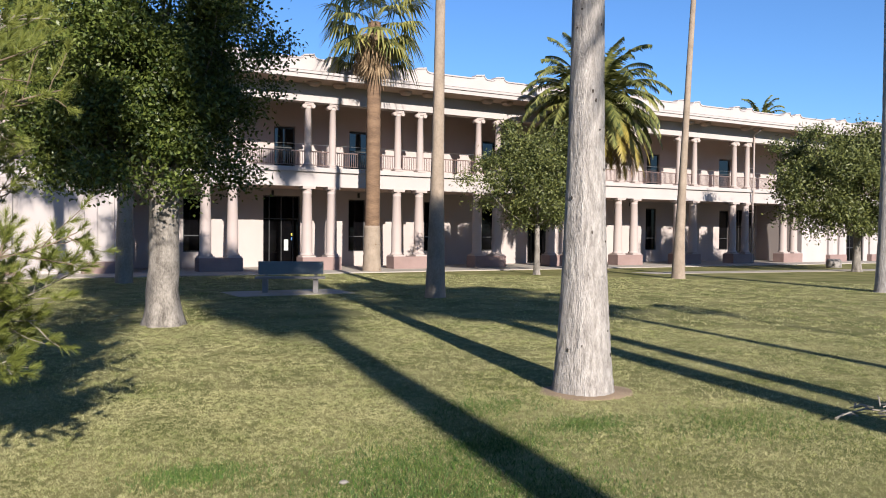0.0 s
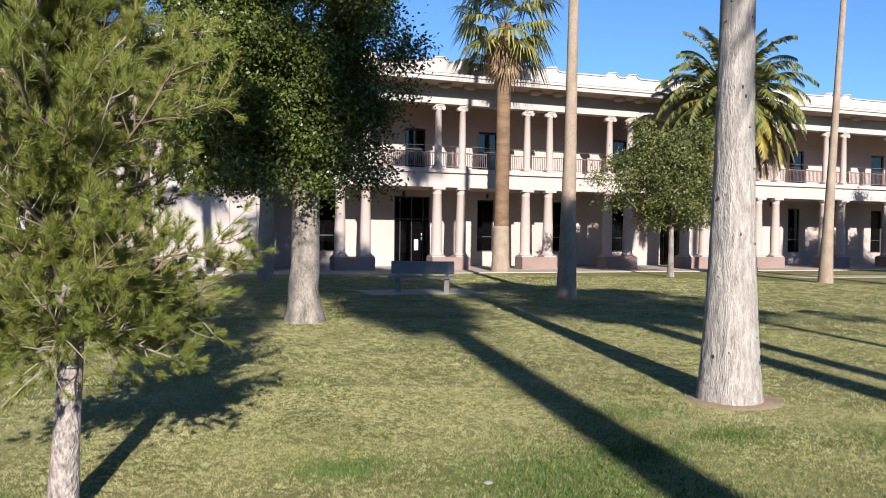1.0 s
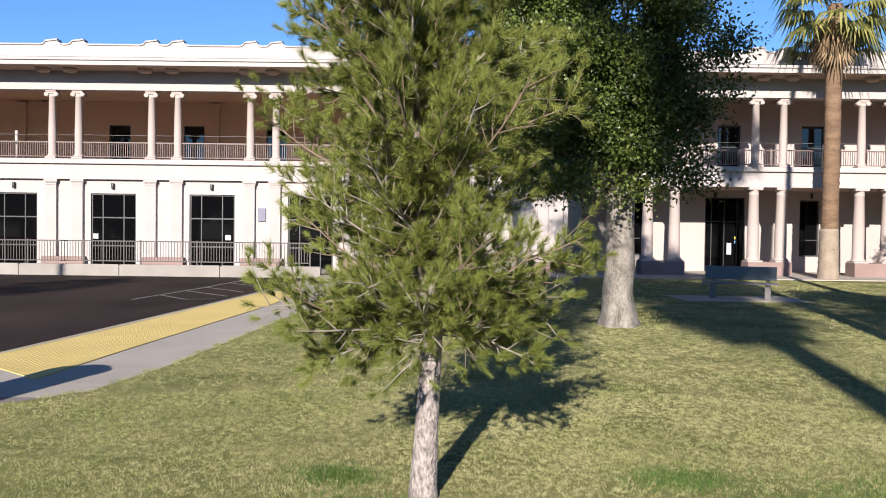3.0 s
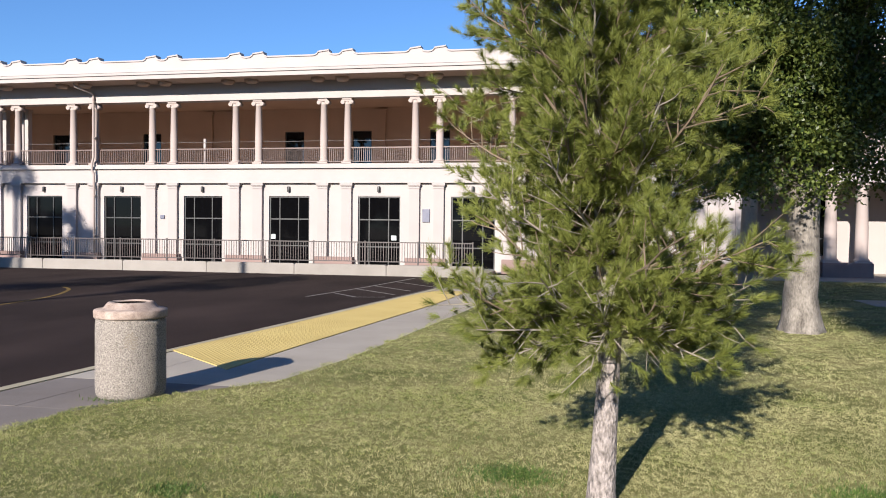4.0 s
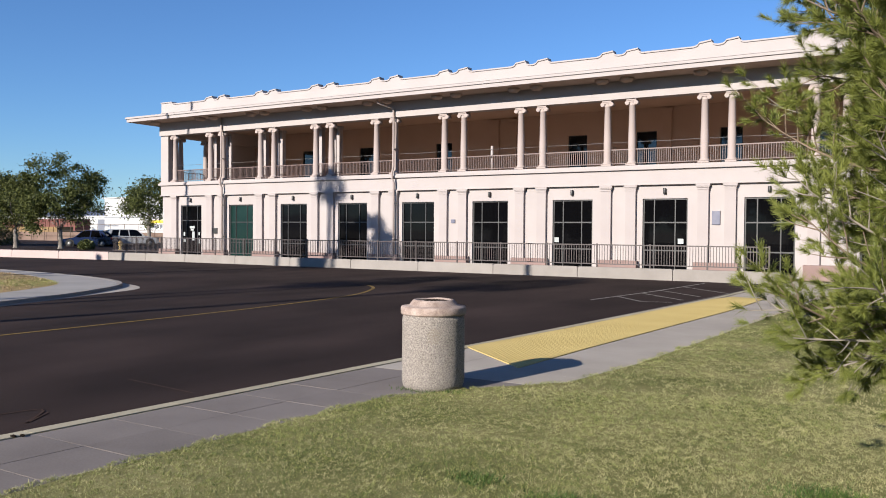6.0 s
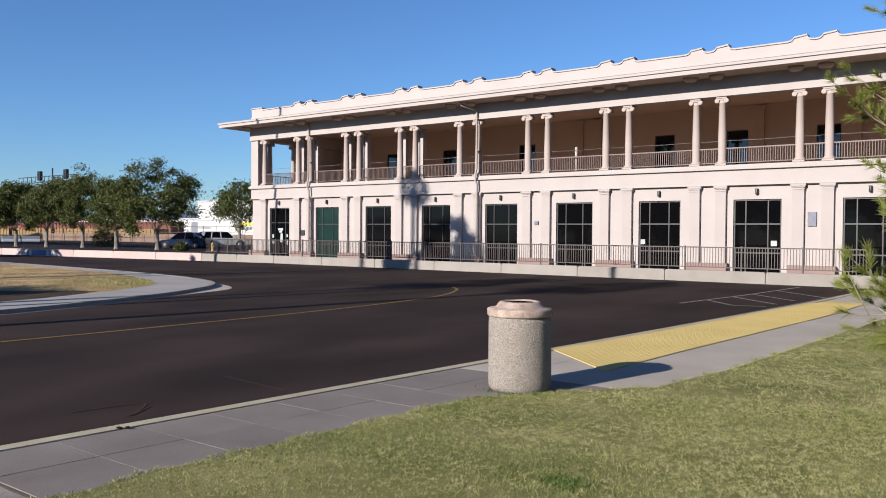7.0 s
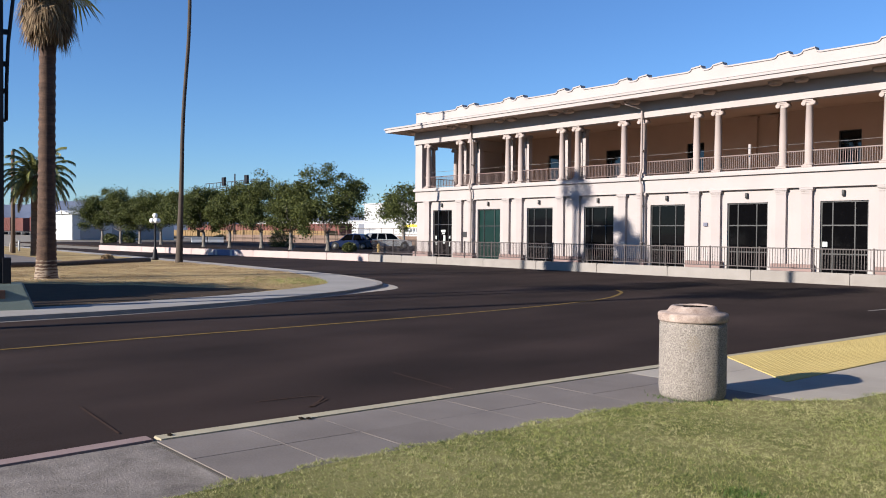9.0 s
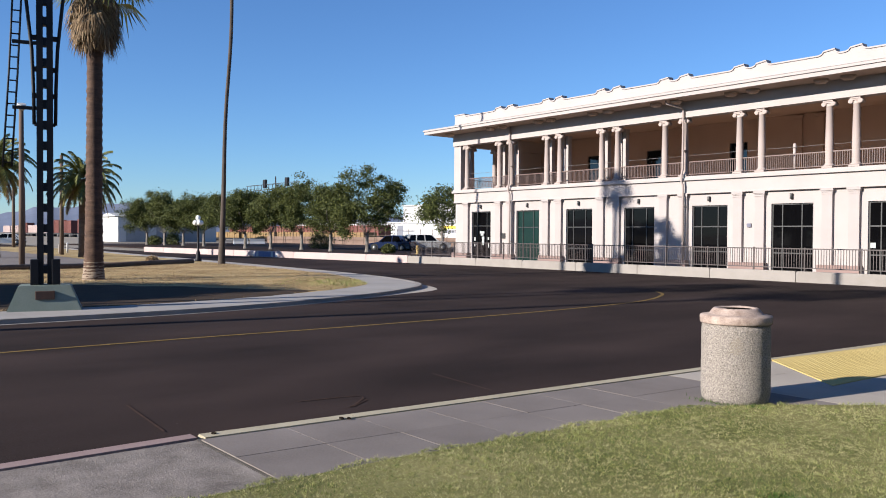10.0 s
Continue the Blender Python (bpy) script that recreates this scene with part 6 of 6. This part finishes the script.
# shed far along the street
sh = thing("shed", -142, 49.2, 0, "white metal shed with grey roll doors", "shed", rz=0)
bm = bmesh.new()
box(bm, -9.3, 0, -5.5, 12, -0.1, 4.3)
part("wall", bm, M["shed"], sh)
bm = bmesh.new()
vs = [bm.verts.new(p) for p in ((-9.7, -5.9, 4.3), (0.4, -5.9, 4.3), (0.4, 12.4, 4.3), (-9.7, 12.4, 4.3), (-4.6, -5.9, 4.95), (-4.6, 12.4, 4.95))]
for f in ((0, 1, 4), (3, 5, 2), (1, 2, 5, 4), (0, 4, 5, 3), (0, 3, 2, 1)):
    bm.faces.new([vs[i] for i in f])
part("roof", bm, M["shed"], sh)
for y0 in (-4.2, 1.0, 6.0):
    part("roll_door", box(bmesh.new(), -0.02, 0.06, y0, y0 + 3.6, 0, 3.4), M["shed_shade"], sh)
# goods wagons and containers on the far tracks
def wagon(x, y, mat, z0, top):
    w = thing("goods_wagon", x, y, 0, {"wagon": "low yellow-brown flat wagon on far railway tracks", "red_car": "rust-red steel container wagon on far tracks", "teal_car": "pale teal container wagon on far tracks", "wall_pink": "dusty pale goods wagon on far tracks"}[mat], "railway wagon", "goods wagons")
    part("container", box(bmesh.new(), -7, 7, -1.3, 1.3, z0, top, 0.03), M[mat], w)
    bm = bmesh.new()
    for k in range(12):
        box(bm, -6.6 + 1.15 * k, -6.45 + 1.15 * k, -1.38, -1.3, z0 + 0.05, top - 0.05)
    tagged(part("rib", bm, M[mat], w), kind="stuff")
    part("chassis", box(bmesh.new(), -7.4, 7.4, -1.2, 1.2, z0 - 0.3, z0), M["black"], w)
    for dx in (-6, -4.4, 4.4, 6):
        part("axle", tube(bmesh.new(), [(dx, -0.8, 0.3), (dx, 0.8, 0.3)], [0.45, 0.45], 10), M["black"], w)


for i in range(7):
    wagon(-116 - 15.4 * i, 73, "wagon", 0.55, 1.75)
for i in range(4):
    wagon(-122 - 15.4 * i, 80, "red_car", 1.1, 3.0)
for i in range(10):
    wagon(-236 - 15.6 * i - 6 * (i in (3, 4, 5, 6, 7, 8, 9)), 73, ("red_car", "teal_car", "red_car", "red_car", "red_car", "wall_pink", "wall_pink", "red_car", "wall_pink", "wall_pink")[i], 1.2, (5.2, 4.9, 5.6, 5.3, 5.6, 4.0, 4.0, 5.0, 4.0, 4.0)[i])
for x0, x1, y0, z1 in ((-126, -90, 92, 6.8), (-175, -128, 96, 3.7)):
    ob = thing("warehouse", x0, y0, 0, "long white flat-roofed warehouse beyond the trees", "warehouse")
    part("wall", box(bmesh.new(), 0, x1 - x0, 0, 20, -0.1, z1), M["shed"], ob)
    part("roof", box(bmesh.new(), -0.3, x1 - x0 + 0.3, -0.3, 20.3, z1, z1 + 0.2), M["shed"], ob)
    if x1 == -128:
        part("dock_door", box(bmesh.new(), -133.4 - x0, -128.6 - x0, -0.06, -0.004, 0, 3.2), M["dock_door"], ob, "blue-grey dock door")
        sign = part("sign", box(bmesh.new(), -139.9 - x0, -136.4 - x0, -0.12, -0.004, 2.0, 3.2, 0.02), M["yellow_sign"], ob, "yellow sign board")
    else:
        part("moulding", box(bmesh.new(), 0, x1 - x0, -0.08, -0.004, 3.4, 3.55), M["shed_shade"], ob)
        sign = part("sign", box(bmesh.new(), -114.2 - x0, -109.8 - x0, -0.12, -0.004, 2.5, 3.0, 0.02), M["yellow_sign"], ob, "yellow sign board")
        for k in range(5):
            part("lettering", box(bmesh.new(), -114.0 - x0 + 0.85 * k, -113.4 - x0 + 0.85 * k, -0.06, -0.004, 1.7, 2.2), M["dock_door"], sign, "grey letters too far to read")
# boundary fence in front of the warehouses, on a low brown wall
lw = thing("low_wall", 0, 0, 0, "low brown block wall beside the railway land", "wall", kind="structure")
for k in range(19):
    xa, ya, xb, yb = -120 + 4 * k, 60.3 + 24 / 19 * k, -116.03 + 4 * k, 60.3 + 24 / 19 * (k + 0.99)
    part("wall_block", prism(bmesh.new(), [(xa, ya), (xb, yb), (xb, yb + 0.3), (xa, ya + 0.3)], -0.15, 1.05), M["low_wall"], lw)
bm = bmesh.new()
fx = [(-120, 60), (-44, 84)]
for i in range(40):
    x, y = fx[0][0] + 76 * i / 39, fx[0][1] + 24 * i / 39
    tube(bm, [(x, y, -0.1), (x, y, 2.2)], [0.04, 0.04], 5)
for z in (0.6, 1.3, 2.1):
    tube(bm, [(*fx[0], z), (*fx[1], z)], [0.03, 0.03], 5)
solid("boundary_fence", bm, M["pole_wood"], "rusty wire fence beside the railway land", "fence")
bar = thing("concrete_barrier", -108.2, 50.3, -0.02, "white concrete road barrier in the car park", "barrier", "concrete barriers", rz=73)
bm = bmesh.new()
for xa, xb in ((-1.05, 1.05),):
    prof = [(-0.3, 0), (-0.28, 0.12), (-0.12, 0.35), (-0.1, 0.76), (0.1, 0.76), (0.12, 0.35), (0.28, 0.12), (0.3, 0)]
    lo, hi = [bm.verts.new((xa, y_, z_)) for y_, z_ in prof], [bm.verts.new((xb, y_, z_)) for y_, z_ in prof]
    bm.faces.new(lo)
    bm.faces.new(hi[::-1])
    for k in range(8):
        bm.faces.new((lo[k], hi[k], hi[(k + 1) % 8], lo[(k + 1) % 8]))
bmesh.ops.recalc_face_normals(bm, faces=bm.faces)
part("block", bm, M["shed"], bar)
copy_thing(bar, pose(-107.5, 52.5, -0.02, 0, 0, 73))
car(-113.6, 21.3, 72, "car_white", "pale silver car parked far along the side road", 4.4, 1.8, 1.45)
for x, y, h, mat, label in ((-64.3, 15.64, 0.66, "walk_light", "short tan marker post beside the pole"), (-67.5, 17.0, 0.75, "shed", "short white marker post in the dirt")):
    solid("marker_post", lathe(bmesh.new(), [(0.07, -0.16), (0.07, h - 0.05), (0.055, h), (0.015, h + 0.02)], 10, (x, y, 0)), M[mat], label, "post", "", "marker posts")
# signal gantry
sgn = thing("signal_gantry", -135.8, 70, 0, "dark railway signal gantry above the trees", "signal gantry")
part("pole", tube(bmesh.new(), [(0, 0, -0.1), (0, 0, 12.0)], [0.16, 0.12], 8), M["frame"], sgn)
for z in (9.6, 10.6):
    part("beam", box(bmesh.new(), -12, 9, -0.06, 0.06, z, z + 0.12), M["frame"], sgn)
for i in range(14):
    part("strut", box(bmesh.new(), -11.8 + 1.5 * i, -11.72 + 1.5 * i, -0.04, 0.04, 9.72, 10.6), M["frame"], sgn)
for x in (-4.3, 4.4):
    part("signal_head", box(bmesh.new(), x - 0.5, x + 0.5, -0.25, 0.25, 10.0, 11.6, 0.12), M["black"], sgn)

# mountains far off, their blue haze put into the rock colour
bm = bmesh.new()
rows = []
rng = np.random.default_rng(9)
n = 420
for j, (dist, k) in enumerate(((1750, 0), (1900, 0.55), (2050, 1.0), (2300, 0.6))):
    row = []
    for i in range(n + 1):
        a = math.radians(45 + 100 * i / n)
        hgt = 84 * (0.5 + 0.38 * math.exp(-((math.degrees(a) - 73) / 4.5) ** 2) + 0.17 * noise.fractal(Vector((a * 22, j * 0.35, 0)), 0.8, 2.0, 6))
        row.append(bm.verts.new((-dist * math.sin(a), dist * math.cos(a), -1 + k * max(4, hgt))))
    rows.append(row)
for a, b in zip(rows, rows[1:]):
    for i in range(n):
        bm.faces.new((a[i], a[i + 1], b[i + 1], b[i])).smooth = True
solid("mountain_range", bm, M["mountain"], "desert mountains on the horizon, blue haze put into their colour", "mountains", "structure")

fr = np.random.default_rng(91)
for x, y in ((-6.45, 3.95), (-6.41, 4.0), (-6.62, 2.86)):
    bm = bmesh.new()
    bmesh.ops.create_icosphere(bm, subdivisions=1, radius=0.022)
    for v in bm.verts:
        v.co = Vector((v.co.x * 1.4, v.co.y * 0.9, v.co.z * 0.5)) * fr.uniform(0.8, 1.2) + Vector((x, y, 0.0))
    solid("dirt_clod", bm, M["dark"], "small dark clod of dirt on the pavement", "dirt", "", "dirt clods")
